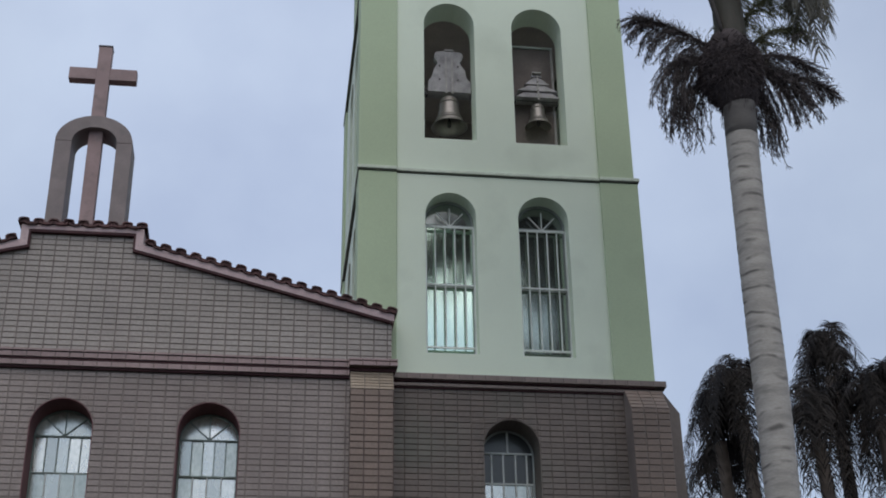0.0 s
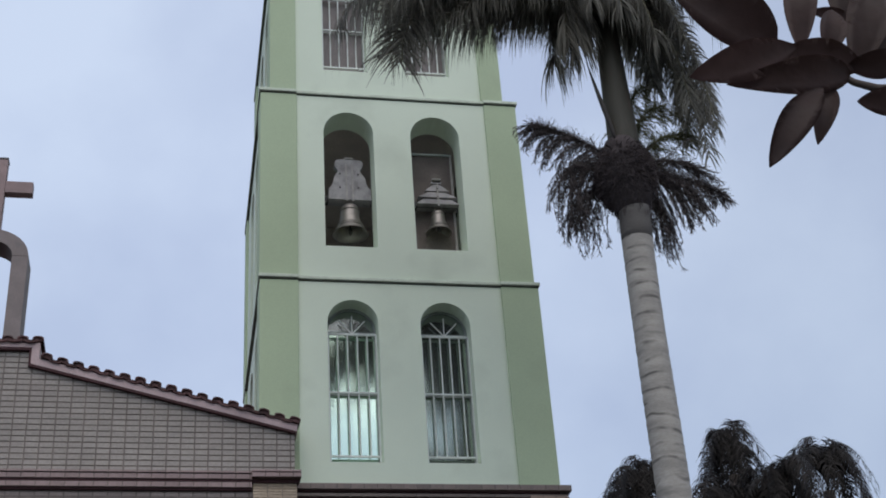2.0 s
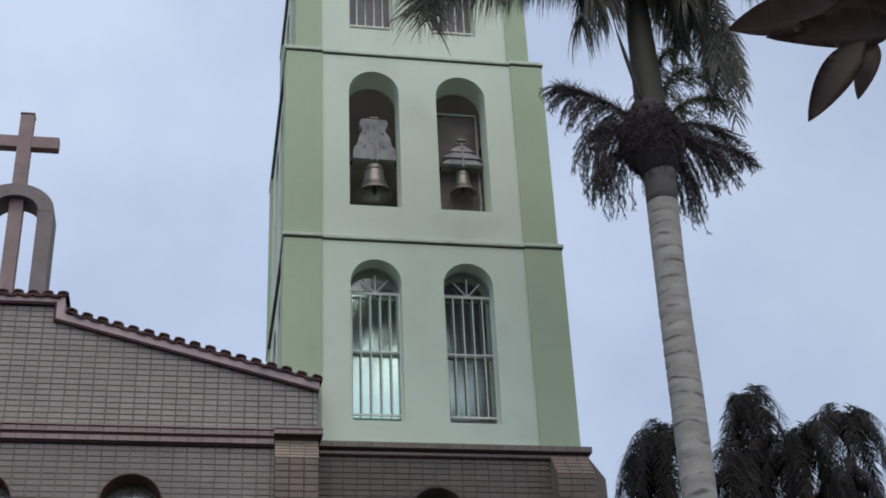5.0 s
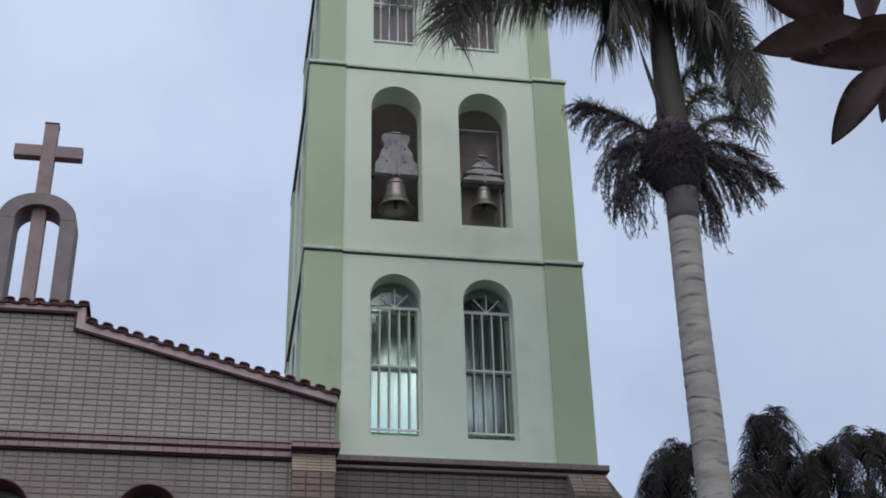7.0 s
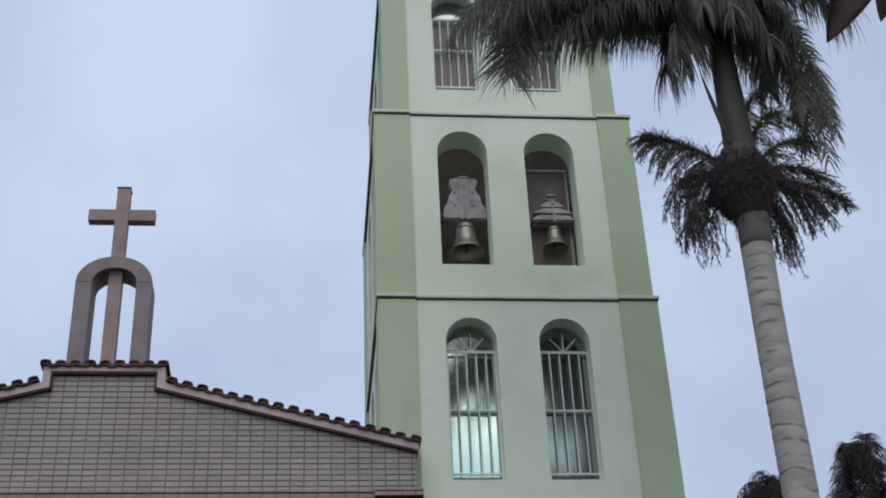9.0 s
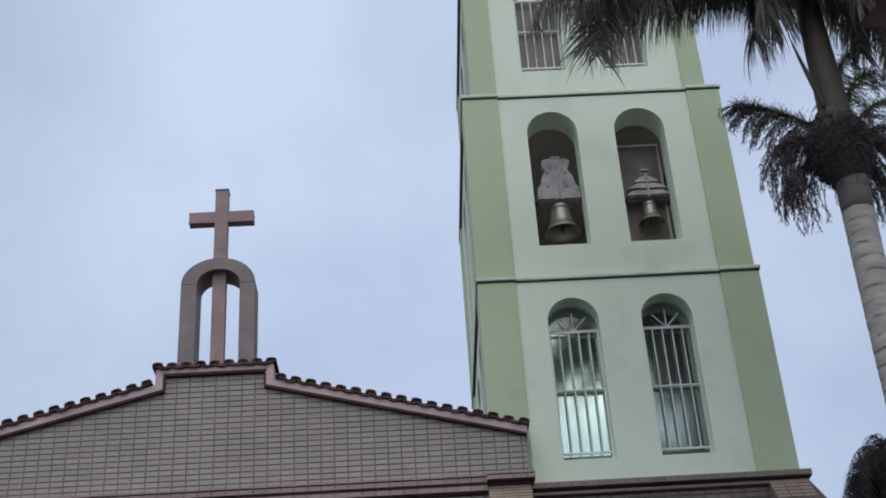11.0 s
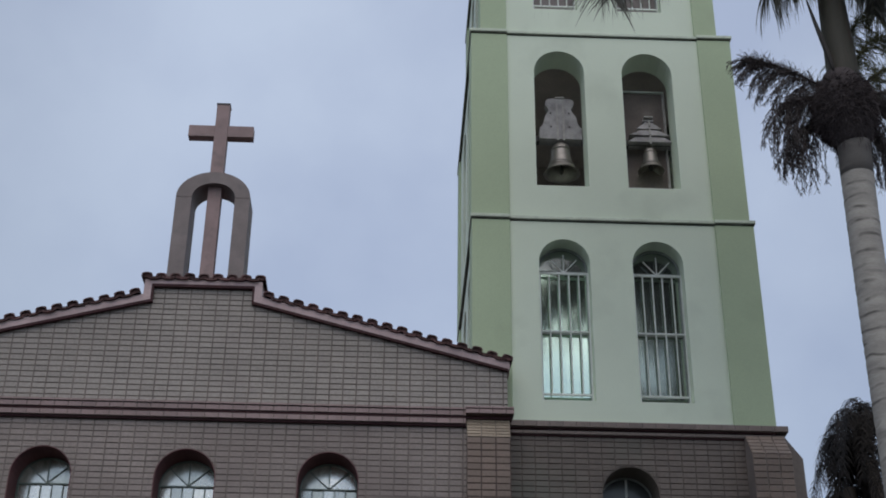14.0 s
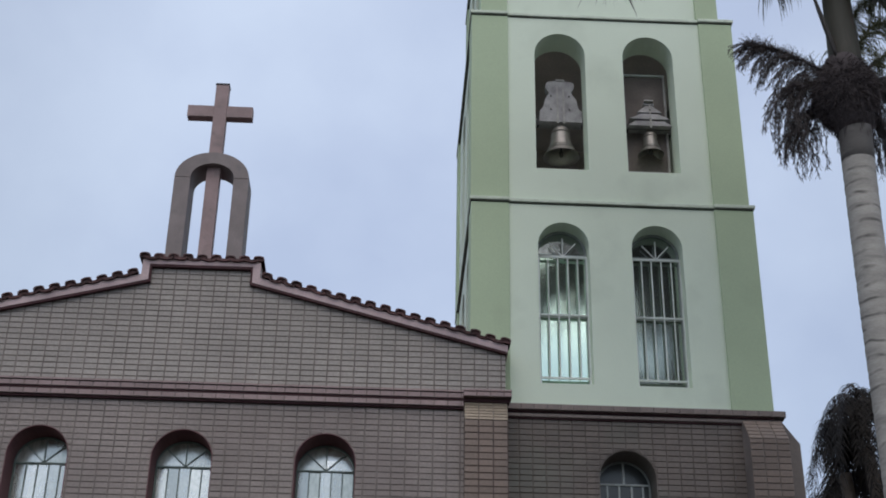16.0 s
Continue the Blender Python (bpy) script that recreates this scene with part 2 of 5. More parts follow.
def ring_scars(name):
    """Thin dark rings, broken and uneven, round a palm trunk."""
    m = M[name]
    n, l = m.node_tree.nodes, m.node_tree.links
    p = n["Principled BSDF"]
    base = p.inputs["Base Color"].links[0].from_socket
    co = n.new("ShaderNodeTexCoord")
    wv = n.new("ShaderNodeTexWave")
    wv.bands_direction = "Z"
    wv.inputs["Scale"].default_value, wv.inputs["Distortion"].default_value = 1.9, 5.5
    wv.inputs["Detail"].default_value, wv.inputs["Detail Scale"].default_value = 2, 0.9
    nz = n.new("ShaderNodeTexNoise")
    nz.inputs["Scale"].default_value = 4.5
    l.new(co.outputs["Object"], wv.inputs["Vector"])
    l.new(co.outputs["Object"], nz.inputs["Vector"])
    line = n.new("ShaderNodeMapRange")
    line.inputs["From Min"].default_value, line.inputs["From Max"].default_value = 0.0, 0.16
    line.inputs["To Min"].default_value, line.inputs["To Max"].default_value = 1.0, 0.0
    gaps = n.new("ShaderNodeMapRange")
    gaps.inputs["From Min"].default_value, gaps.inputs["From Max"].default_value = 0.43, 0.62
    l.new(wv.outputs["Fac"], line.inputs["Value"])
    l.new(nz.outputs["Fac"], gaps.inputs["Value"])
    both = n.new("ShaderNodeMath")
    both.operation = "MULTIPLY"
    l.new(line.outputs["Result"], both.inputs[0])
    l.new(gaps.outputs["Result"], both.inputs[1])
    mx = n.new("ShaderNodeMix")
    mx.data_type = "RGBA"
    l.new(both.outputs[0], mx.inputs["Factor"])
    l.new(base, mx.inputs["A"])
    mx.inputs["B"].default_value = (0.12, 0.11, 0.1, 1)
    l.new(mx.outputs["Result"], p.inputs["Base Color"])


ring_scars("palm_trunk")
thin_leaf("frond", 0.55)
thin_leaf("flower", 0.4)
thin_leaf("leaf", 0.25)

wavy_glass("glass_dark", (0.5, 0.52, 0.48), 0.15, 0.04, 0.3)

# ---- small builders ----
def clip_poly(poly, a, b, c):
    """The part of a convex polygon where a*x + b*z <= c."""
    out = []
    for i, p in enumerate(poly):
        q = poly[(i + 1) % len(poly)]
        dp, dq = a * p[0] + b * p[1] - c, a * q[0] + b * q[1] - c
        if dp <= 0:
            out.append(p)
        if dp * dq < 0:
            s = dp / (dp - dq)
            out.append((p[0] + s * (q[0] - p[0]), p[1] + s * (q[1] - p[1])))
    return out


def outside_of(poly, hole):
    """Convex pieces of poly that lie outside a convex, counter-clockwise hole."""
    pieces, rest = [], poly
    for i, p in enumerate(hole):
        q = hole[(i + 1) % len(hole)]
        a, b = q[1] - p[1], p[0] - q[0]
        c = a * p[0] + b * p[1]
        out = clip_poly(rest, -a, -b, -c)
        if len(out) > 2:
            pieces.append(out)
        rest = clip_poly(rest, a, b, c)
        if len(rest) < 3:
            break
    return pieces


def arch(cx, half, z0, spring, rise=None, n=18):
    """The outline of a round-headed opening, counter-clockwise."""
    rise = rise or half
    pts = [(cx - half, z0), (cx + half, z0)]
    return pts + [(cx + half * math.cos(math.pi * i / n), spring + rise * math.sin(math.pi * i / n)) for i in range(n + 1)]


def front(x, z, y):
    return (x, y, z)


def side(x, z, y):
    return (y, x, z)


def slab_mesh(name, outer, holes, y0, y1, lay=front):
    """A wall of some thickness between y0 and y1 with openings right through it."""
    loops = [outer] + holes
    flat = [p for l in loops for p in l]
    tris = tessellate_polygon([[Vector((p[0], p[1], 0)) for p in l] for l in loops])
    n = len(flat)
    verts = [lay(p[0], p[1], y0) for p in flat] + [lay(p[0], p[1], y1) for p in flat]
    faces = [tuple(t) for t in tris] + [tuple(i + n for i in reversed(t)) for t in tris]
    k = 0
    for l in loops:
        m = len(l)
        faces += [(k + i, k + (i + 1) % m, n + k + (i + 1) % m, n + k + i) for i in range(m)]
        k += m
    bm = bmesh.new()
    vs = [bm.verts.new(v) for v in verts]
    for f in faces:
        if len({tuple(round(c, 6) for c in verts[i]) for i in f}) == len(f):
            try:
                bm.faces.new([vs[i] for i in f])
            except ValueError:
                pass
    bmesh.ops.recalc_face_normals(bm, faces=bm.faces)
    return bm


def add_box(bm, x0, x1, y0, y1, z0, z1, bevel=0.0):
    m = Matrix.Translation(((x0 + x1) / 2, (y0 + y1) / 2, (z0 + z1) / 2)) @ Matrix.Diagonal((x1 - x0, y1 - y0, z1 - z0, 1))
    made = bmesh.ops.create_cube(bm, size=1, matrix=m)
    if bevel:
        edges = list({e for v in made["verts"] for e in v.link_edges})
        bmesh.ops.bevel(bm, geom=edges, offset=bevel, segments=2, affect="EDGES", profile=0.6)
    return bm


def box(x0, x1, y0, y1, z0, z1, bevel=0.0):
    return add_box(bmesh.new(), x0, x1, y0, y1, z0, z1, bevel)


def prism(quads, bevel=0.0):
    """A solid from two matching rings of corner points."""
    bm = bmesh.new()
    a = [bm.verts.new(p) for p in quads[0]]
    b = [bm.verts.new(p) for p in quads[1]]
    bm.faces.new(a)
    bm.faces.new(list(reversed(b)))
    for i in range(len(a)):
        bm.faces.new((a[i], b[i], b[(i + 1) % len(a)], a[(i + 1) % len(a)]))
    bmesh.ops.recalc_face_normals(bm, faces=bm.faces)
    if bevel:
        bmesh.ops.bevel(bm, geom=list(bm.edges), offset=bevel, segments=2, affect="EDGES", profile=0.6)
    return bm


def tube(path, radii, sides=8, bm=None, cap=True):
    """A round bar along a path, with a radius at each of its points."""
    bm = bm or bmesh.new()
    path = [Vector(p) for p in path]
    rings = []
    up = Vector((0.3, 0.2, 1)).normalized()
    for i, p in enumerate(path):
        d = (path[min(i + 1, len(path) - 1)] - path[max(i - 1, 0)]).normalized()
        u = d.cross(up)
        if u.length < 0.05:
            u = d.cross(Vector((1, 0, 0)))
        u.normalize()
        v = d.cross(u)
        r = radii[i] if hasattr(radii, "__len__") else radii
        rings.append([bm.verts.new(p + r * (math.cos(2 * math.pi * k / sides) * u + math.sin(2 * math.pi * k / sides) * v)) for k in range(sides)])
    for a, b in zip(rings, rings[1:]):
        for k in range(sides):
            bm.faces.new((a[k], a[(k + 1) % sides], b[(k + 1) % sides], b[k]))
    if cap:
        bm.faces.new(list(reversed(rings[0])))
        bm.faces.new(rings[-1])
    return bm


def lathe(profile, cx, cy, sides=32):
    """A turned shape from rows of radius and height."""
    bm = bmesh.new()
    rings = [[bm.verts.new((cx + r * math.cos(2 * math.pi * k / sides), cy + r * math.sin(2 * math.pi * k / sides), z)) for k in range(sides)] for r, z in profile]
    for a, b in zip(rings, rings[1:]):
        for k in range(sides):
            bm.faces.new((a[k], a[(k + 1) % sides], b[(k + 1) % sides], b[k]))
    bmesh.ops.recalc_face_normals(bm, faces=bm.faces)
    return bm


def mesh_from(verts, faces, name):
    me = bpy.data.meshes.new(name)
    me.from_pydata([tuple(v) for v in verts], [], faces)
    me.update()
    return me


def part(name, shape, material, parent=None, label="", smooth=False):
    """One mesh object, under a thing or a part."""
    if isinstance(shape, bmesh.types.BMesh):
        me = bpy.data.meshes.new(name)
        shape.to_mesh(me)
        shape.free()
    else:
        me = shape
    if not me.materials:
        me.materials.append(material)
    if smooth:
        me.shade_smooth()
    ob = new(name, me)
    if parent:
        ob.parent = parent
    if label:
        ob["label"] = label
    return ob


def thing(name, label, category, at=(0, 0, 0), group="", kind=""):
    ob = new(name)
    ob.empty_display_size = 0.2
    return tagged(ob, label, category, group, kind)


def tile_solid(poly, y, proud, edge=0.004, lay=front):
    """Corner points and faces of one facing tile with a softened rim."""
    n = len(poly)
    cx, cz = sum(p[0] for p in poly) / n, sum(p[1] for p in poly) / n
    size = max(0.02, min(max(p[0] for p in poly) - min(p[0] for p in poly), max(p[1] for p in poly) - min(p[1] for p in poly)))
    s = 1 - min(0.4, 2 * edge / size)
    back = [lay(p[0], p[1], y) for p in poly]
    rim = [lay(p[0], p[1], y - proud + edge) for p in poly]
    face = [lay(cx + (p[0] - cx) * s, cz + (p[1] - cz) * s, y - proud) for p in poly]
    f = [tuple(range(2 * n, 3 * n))]
    for i in range(n):
        j = (i + 1) % n
        f += [(i, j, n + j, n + i), (n + i, n + j, 2 * n + j, 2 * n + i)]
    return back + rim + face, f


def tile_field(owner, material, x0, x1, z0, z1, y, pitch, joint, keep, singles, proud=0.012, name="facing_tile", xorg=None, lay=front):
    """Stack-bonded facing tiles on a wall. keep(rect) gives the convex pieces of a tile that stay. Full tiles within singles become pieces of their own."""
    pw, ph = pitch
    xorg = x0 if xorg is None else xorg
    rect0 = [(0, 0), (pw - joint, 0), (pw - joint, ph - joint), (0, ph - joint)]
    v, f = tile_solid(rect0, 0, proud, lay=lay)
    shared = mesh_from(v, f, name)
    shared.materials.append(material)
    verts, faces, count = [], [], 0
    rng = random.Random(7)
    i0, i1 = math.floor((x0 - xorg) / pw), math.ceil((x1 - xorg) / pw)
    for r in range(int(math.ceil((z1 - z0) / ph))):
        for i in range(i0, i1):
            x, z = xorg + i * pw, z0 + r * ph
            xa, xb, zb = max(x, x0), min(x + pw - joint, x1), min(z + ph - joint, z1)
            if xb - xa < 0.015 or zb - z < 0.015:
                continue
            rect = [(xa, z), (xb, z), (xb, zb), (xa, zb)]
            pieces = keep(rect)
            full = len(pieces) == 1 and len(pieces[0]) == 4 and abs((xb - xa) - (pw - joint)) < 1e-6 and abs(zb - z - ph + joint) < 1e-6 and pieces[0] == rect
            jit = rng.uniform(-0.0015, 0.0015)
            if full and singles and count < 290 and singles[0] <= x <= singles[1] and singles[2] <= z <= singles[3]:
                ob = new(name, shared)
                ob.parent = owner
                ob.location = lay(x, z, y + jit)
                count += 1
                continue
            for p in pieces:
                if len(p) < 3:
                    continue
                v, f = tile_solid(p, y + jit, proud, lay=lay)
                k = len(verts)
                verts += v
                faces += [tuple(a + k for a in g) for g in f]
    if verts:
        me = mesh_from(verts, faces, name)
        me.materials.append(material)
        rest = new(name + "s", me)
        rest.parent = owner
        rest["kind"] = "stuff"


# ---- the church: sizes ----
XC = -2.675                       # axis of the nave
NY = 17.0                         # face of the nave wall
TY = 17.3                         # face of the tower wall
NAVE_L, NAVE_R = 2 * XC - 1.49, 1.49
CAP, CAP_Z = 0.704, 10.29
SLOPE = 0.2607


def gable(dx, lift=0.0):
    return 10.052 - SLOPE * (abs(dx) - CAP) + lift


# ---- ground ----
bm = bmesh.new()
bmesh.ops.create_grid(bm, x_segments=40, y_segments=40, size=900)
for v in bm.verts:
    v.co.z = 0
tagged(part("ground", bm, M["ground"]), "grey concrete square in front of the church", "ground", kind="structure")

# ---- the nave ----
nave = thing("church_nave", "church nave faced with grey-brown tiles under a stepped gable", "church")
outer = [(NAVE_L, 0), (NAVE_R, 0), (NAVE_R, gable(NAVE_R - XC, 0.06)), (XC + 0.78, gable(0.78, 0.06)), (XC + 0.78, CAP_Z + 0.05), (XC - 0.78, CAP_Z + 0.05), (XC - 0.78, gable(0.78, 0.06)), (NAVE_L, gable(NAVE_L - XC, 0.06))]
NAVE_WIN = [XC - 1.835, XC, XC + 1.835]
nave_holes = [arch(c, 0.395, 5.7, 7.545) for c in NAVE_WIN]
nave_wall = part("facade_wall", slab_mesh("facade_wall", outer, nave_holes, NY, NY + 0.56), M["joint"], nave)
part("reveal_lining", slab_mesh("reveal_lining", arch(NAVE_WIN[0], 0.3949, 5.7005, 7.545), [arch(NAVE_WIN[0], 0.385, 5.71, 7.545)], NY - 0.005, NY + 0.56), M["reveal"], nave)
for c in NAVE_WIN[1:]:
    part("reveal_lining", slab_mesh("reveal_lining", arch(c, 0.3949, 5.7005, 7.545), [arch(c, 0.385, 5.71, 7.545)], NY - 0.005, NY + 0.56), M["reveal"], nave)
# side walls, back wall and roof close the nave
part("side_wall", box(NAVE_L, NAVE_L + 0.2, NY + 0.56, 36, 0, 8.6), M["plaster"], nave)
part("side_wall", box(0.72, 0.92, NY + 0.56, 36, 0, 8.6), M["plaster"], nave)
part("back_wall", box(NAVE_L + 0.2, 0.72, 35.8, 36, 0, 8.6), M["plaster"], nave)
for s in (-1, 1):
    e = 3.95 if s < 0 else 3.5
    part("roof", prism([[(XC, NY + 0.56, 9.55), (XC + s * e, NY + 0.56, 8.6), (XC + s * e, NY + 0.56, 8.5), (XC, NY + 0.56, 9.45)],
                        [(XC, 36.3, 9.55), (XC + s * e, 36.3, 8.6), (XC + s * e, 36.3, 8.5), (XC, 36.3, 9.45)]]), M["roof_tile"], nave)

# belt courses below the gable
for z0, z1, out, nm in ((8.532, 8.568, 0.115, "belt_course"), (8.455, 8.53, 0.1, "belt_course"), (8.347, 8.424, 0.085, "belt_course")):
    belt = part(nm, box(NAVE_L - 0.02, 0.93, NY - out + 0.012, NY - 0.001, z0, z1 - 0.003), M["joint"], nave)
    tile_field(belt, M["belt_tile"], NAVE_L - 0.02, 0.93, z0, z1, NY - out + 0.012, (0.178, z1 - z0 + 0.001), 0.01, lambda r: [r], (-3.5, 0.8, 8, 9), xorg=XC + 0.02, name="belt_tile")
for z0, z1, out in ((8.424, 8.455, 0.075), (8.32, 8.347, 0.05)):
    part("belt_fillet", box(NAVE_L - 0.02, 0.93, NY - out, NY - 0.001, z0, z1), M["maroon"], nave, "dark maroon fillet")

# coping band under the roof tiles, following the step of the gable
E2 = NAVE_R + 0.03 - XC
inner = [(-E2, gable(E2)), (-CAP, gable(CAP)), (-CAP, CAP_Z), (CAP, CAP_Z), (CAP, gable(CAP)), (E2, gable(E2))]
outl = [(E2, gable(E2, 0.1)), (CAP + 0.1, gable(CAP + 0.1, 0.1)), (CAP + 0.1, CAP_Z + 0.065), (-CAP - 0.1, CAP_Z + 0.065), (-CAP - 0.1, gable(CAP + 0.1, 0.1)), (-E2, gable(E2, 0.1))]
band = part("coping_band", slab_mesh("coping_band", [(XC + x, z) for x, z in inner + outl], [], NY - 0.075, NY + 0.27), M["band"], nave, "pinkish plaster coping band")

fil = [(-E2 + 0.02, gable(E2, -0.026)), (-CAP + 0.03, gable(CAP, -0.026)), (-CAP + 0.03, CAP_Z - 0.035), (CAP - 0.03, CAP_Z - 0.035), (CAP - 0.03, gable(CAP, -0.026)), (E2 - 0.02, gable(E2, -0.026))]
part("coping_fillet", slab_mesh("coping_fillet", [(XC + x, z) for x, z in fil + [(E2 - 0.02, gable(E2, 0.005)), (CAP, gable(CAP, 0.005)), (CAP, CAP_Z + 0.005), (-CAP, CAP_Z + 0.005), (-CAP, gable(CAP, 0.005)), (-E2 + 0.02, gable(E2, 0.005))]], [], NY - 0.068, NY + 0.05), M["maroon"], nave, "dark maroon fillet")


def barrel(width, rise, length, thick=0.014, n=10):
    """A half-round clay tile with its open end to the front, about its own base."""
    bm = bmesh.new()
    rows = []
    for y, s in ((0, 1.0), (length * 0.5, 0.95), (length, 0.9)):
        o = [bm.verts.new((s * width / 2 * math.cos(math.pi * i / n), y, s * rise * math.sin(math.pi * i / n) ** 0.4)) for i in range(n + 1)]
        w = [bm.verts.new(((s * width / 2 - thick) * math.cos(math.pi * i / n), y, max(0, s * rise - thick) * math.sin(math.pi * i / n) ** 0.8)) for i in range(n + 1)]
        rows.append((o, w))
    for (o, w), (p, q) in zip(rows, rows[1:]):
        for i in range(n):
            bm.faces.new((o[i], o[i + 1], p[i + 1], p[i]))
            bm.faces.new((w[i + 1], w[i], q[i], q[i + 1]))
    for o, w in (rows[0], rows[-1]):
        for i in range(n):
            bm.faces.new((o[i + 1], o[i], w[i], w[i + 1]))
    plug = [bm.verts.new((v.co.x, 0.03, v.co.z)) for v in rows[0][1]]
    bm.faces.new(plug)
    bmesh.ops.recalc_face_normals(bm, faces=bm.faces)
    return bm


me_tile = bpy.data.meshes.new("roof_tile")
b = barrel(0.15, 0.068, 0.46)
b.to_mesh(me_tile)
b.free()
me_tile.materials.append(M["roof_tile"])
me_pan = bpy.data.meshes.new("pan_tile")
b = barrel(0.17, 0.05, 0.44)
bmesh.ops.rotate(b, verts=b.verts, cent=(0, 0, 0.025), matrix=Matrix.Rotation(math.pi, 3, "Y"))
b.to_mesh(me_pan)
b.free()
me_pan.materials.append(M["roof_tile"])
rng = random.Random(3)
STEP = 0.2055


def roof_row(x_from, x_to, z_of, tilt):
    n = round(abs(x_to - x_from) / STEP)
    for i in range(n + 1):
        for me, off, lift in ((me_tile, 0, 0.012), (me_pan, 0.5, -0.012)):
            if off and i == n:
                continue
            x = x_from + (x_to - x_from) * (i + off) / n
            ob = new("roof_tile", me)
            ob.parent = nave
            ob.location = (x, NY - 0.13 + rng.uniform(-0.012, 0.012) + (0.015 if off else 0), z_of(x) + lift + rng.uniform(-0.004, 0.004))
            ob.rotation_euler = (radians(rng.uniform(-1, 1)), tilt + radians(rng.uniform(-2, 2)), radians(rng.uniform(-2, 2)))


roof_row(XC - CAP - 0.07, XC + CAP + 0.07, lambda x: CAP_Z + 0.065, 0)
roof_row(XC + CAP + 0.2, XC + E2 - 0.04, lambda x: gable(x - XC, 0.1), math.atan(SLOPE))
roof_row(XC - CAP - 0.2, XC - E2 + 0.04, lambda x: gable(x - XC, 0.1), -math.atan(SLOPE))


def nave_window(cx):
    """A round-headed steel window: fanlight of four wedges over panes with glazing bars."""
    z0, zs, h, up = 5.75, 7.575, 0.383, 0.345
    yb = NY + 0.42
    frame_ = part("window", slab_mesh("window", arch(cx, h, z0, zs, up), [arch(cx, h - 0.02, z0 + 0.03, zs, up - 0.02)], yb - 0.02, yb + 0.03), M["steel_green"], nave, "round-headed steel window with frosted panes")
    cols = [cx - h + 0.02 + (2 * h - 0.04) * k / 5 for k in range(6)]
    for z in (zs - 0.012, zs - 0.5):
        part("transom", box(cx - h + 0.015, cx + h - 0.015, yb - 0.016, yb + 0.02, z - 0.011, z + 0.011), M["steel_green"], frame_)
    for k in range(1, 5):
        part("glazing_bar", box(cols[k] - 0.007, cols[k] + 0.007, yb - 0.012, yb + 0.016, zs - 0.5, zs - 0.012), M["steel_green"], frame_)
    low = [cx - h + 0.02 + (2 * h - 0.04) * k / 4 for k in range(5)]
    for k in range(1, 4):
        part("glazing_bar", box(low[k] - 0.009, low[k] + 0.009, yb - 0.018, yb + 0.016, z0 + 0.02, zs - 0.51), M["steel_pale"], frame_)
    for a in (45, 90, 135):
        c, s = math.cos(radians(a)), math.sin(radians(a))
        p, q = Vector((cx, 0, zs)), Vector((cx + c * (h - 0.015), 0, zs + s * (up - 0.015)))
        n = (q - p).normalized().cross(Vector((0, 1, 0))) * 0.007
        part("fan_bar", prism([[tuple(v + Vector((0, yb - 0.012, 0))) for v in (p - n, q - n, q + n, p + n)], [tuple(v + Vector((0, yb + 0.016, 0))) for v in (p - n, q - n, q + n, p + n)]]), M["steel_green"], frame_)
    rng = random.Random(int(cx * 100))

    def pane(bm, mid):
        bmesh.ops.rotate(bm, verts=bm.verts, cent=mid, matrix=Matrix.Rotation(radians(rng.uniform(-1.5, 1.5)), 3, "X") @ Matrix.Rotation(radians(rng.uniform(-1, 1)), 3, "Z"))
        part("pane", bm, M["glass_frost"], frame_)

    for k in range(4):
        pts = [(cx, zs + 0.002)] + [(cx + (h - 0.018) * math.cos(radians(45 * k + 9 * j)), zs + 0.002 + (up - 0.018) * math.sin(radians(45 * k + 9 * j))) for j in range(6)]
        pane(slab_mesh("pane", pts, [], yb + 0.004, yb + 0.009), (cx, yb + 0.006, zs + 0.15))
    for cc, za, zb in ((cols, zs - 0.49, zs - 0.02), (low, z0 + 0.03, zs - 0.51)):
        for a, b_ in zip(cc, cc[1:]):
            pane(box(a + 0.004, b_ - 0.004, yb + 0.004, yb + 0.009, za, zb), ((a + b_) / 2, yb + 0.006, (za + zb) / 2))


for c in NAVE_WIN:
    nave_window(c)
# added sheet, painted as dark as the nave would be inside
part("room_screen", box(NAVE_L + 0.2, 0.72, NY + 0.9, NY + 0.95, 5, 8.6), M["room_shade"], nave)

# corner pilaster between nave and tower
PX0, PX1 = 0.945, 1.51
pil = part("pilaster", prism([[(PX0, NY - 0.13, 0), (PX1, NY - 0.13, 0), (PX1, NY + 0.02, 0), (PX0, NY + 0.02, 0)], [(PX0, NY - 0.13, 8.14), (PX1, NY - 0.13, 8.14), (PX1, NY + 0.02, 8.14), (PX0, NY + 0.02, 8.14)]]), M["joint_deep"], nave)
cap_ = part("pilaster_cap", prism([[(PX0, NY - 0.13, 8.14), (PX1, NY - 0.13, 8.14), (PX1, NY - 0.02, 8.43), (PX0, NY - 0.02, 8.43)], [(PX0, NY + 0.03, 8.14), (PX1, NY + 0.03, 8.14), (PX1, NY + 0.03, 8.43), (PX0, NY + 0.03, 8.43)]]), M["joint"], nave)
phead = part("pilaster_head", box(PX0 - 0.02, PX1 + 0.05, NY - 0.14, NY + 0.05, 8.47, 8.57), M["joint_deep"], nave)
tile_field(phead, M["belt_tile"], PX0 - 0.02, PX1 + 0.05, 8.472, 8.535, NY - 0.14, (0.178, 0.064), 0.008, lambda r: [r], (0, 2, 8, 9), name="head_tile", proud=0.008)
tile_field(phead, M["belt_tile"], PX0 - 0.02, PX1 + 0.05, 8.54, 8.572, NY - 0.14, (0.178, 0.033), 0.006, lambda r: [r], (0, 2, 8, 9), name="head_tile", proud=0.014)
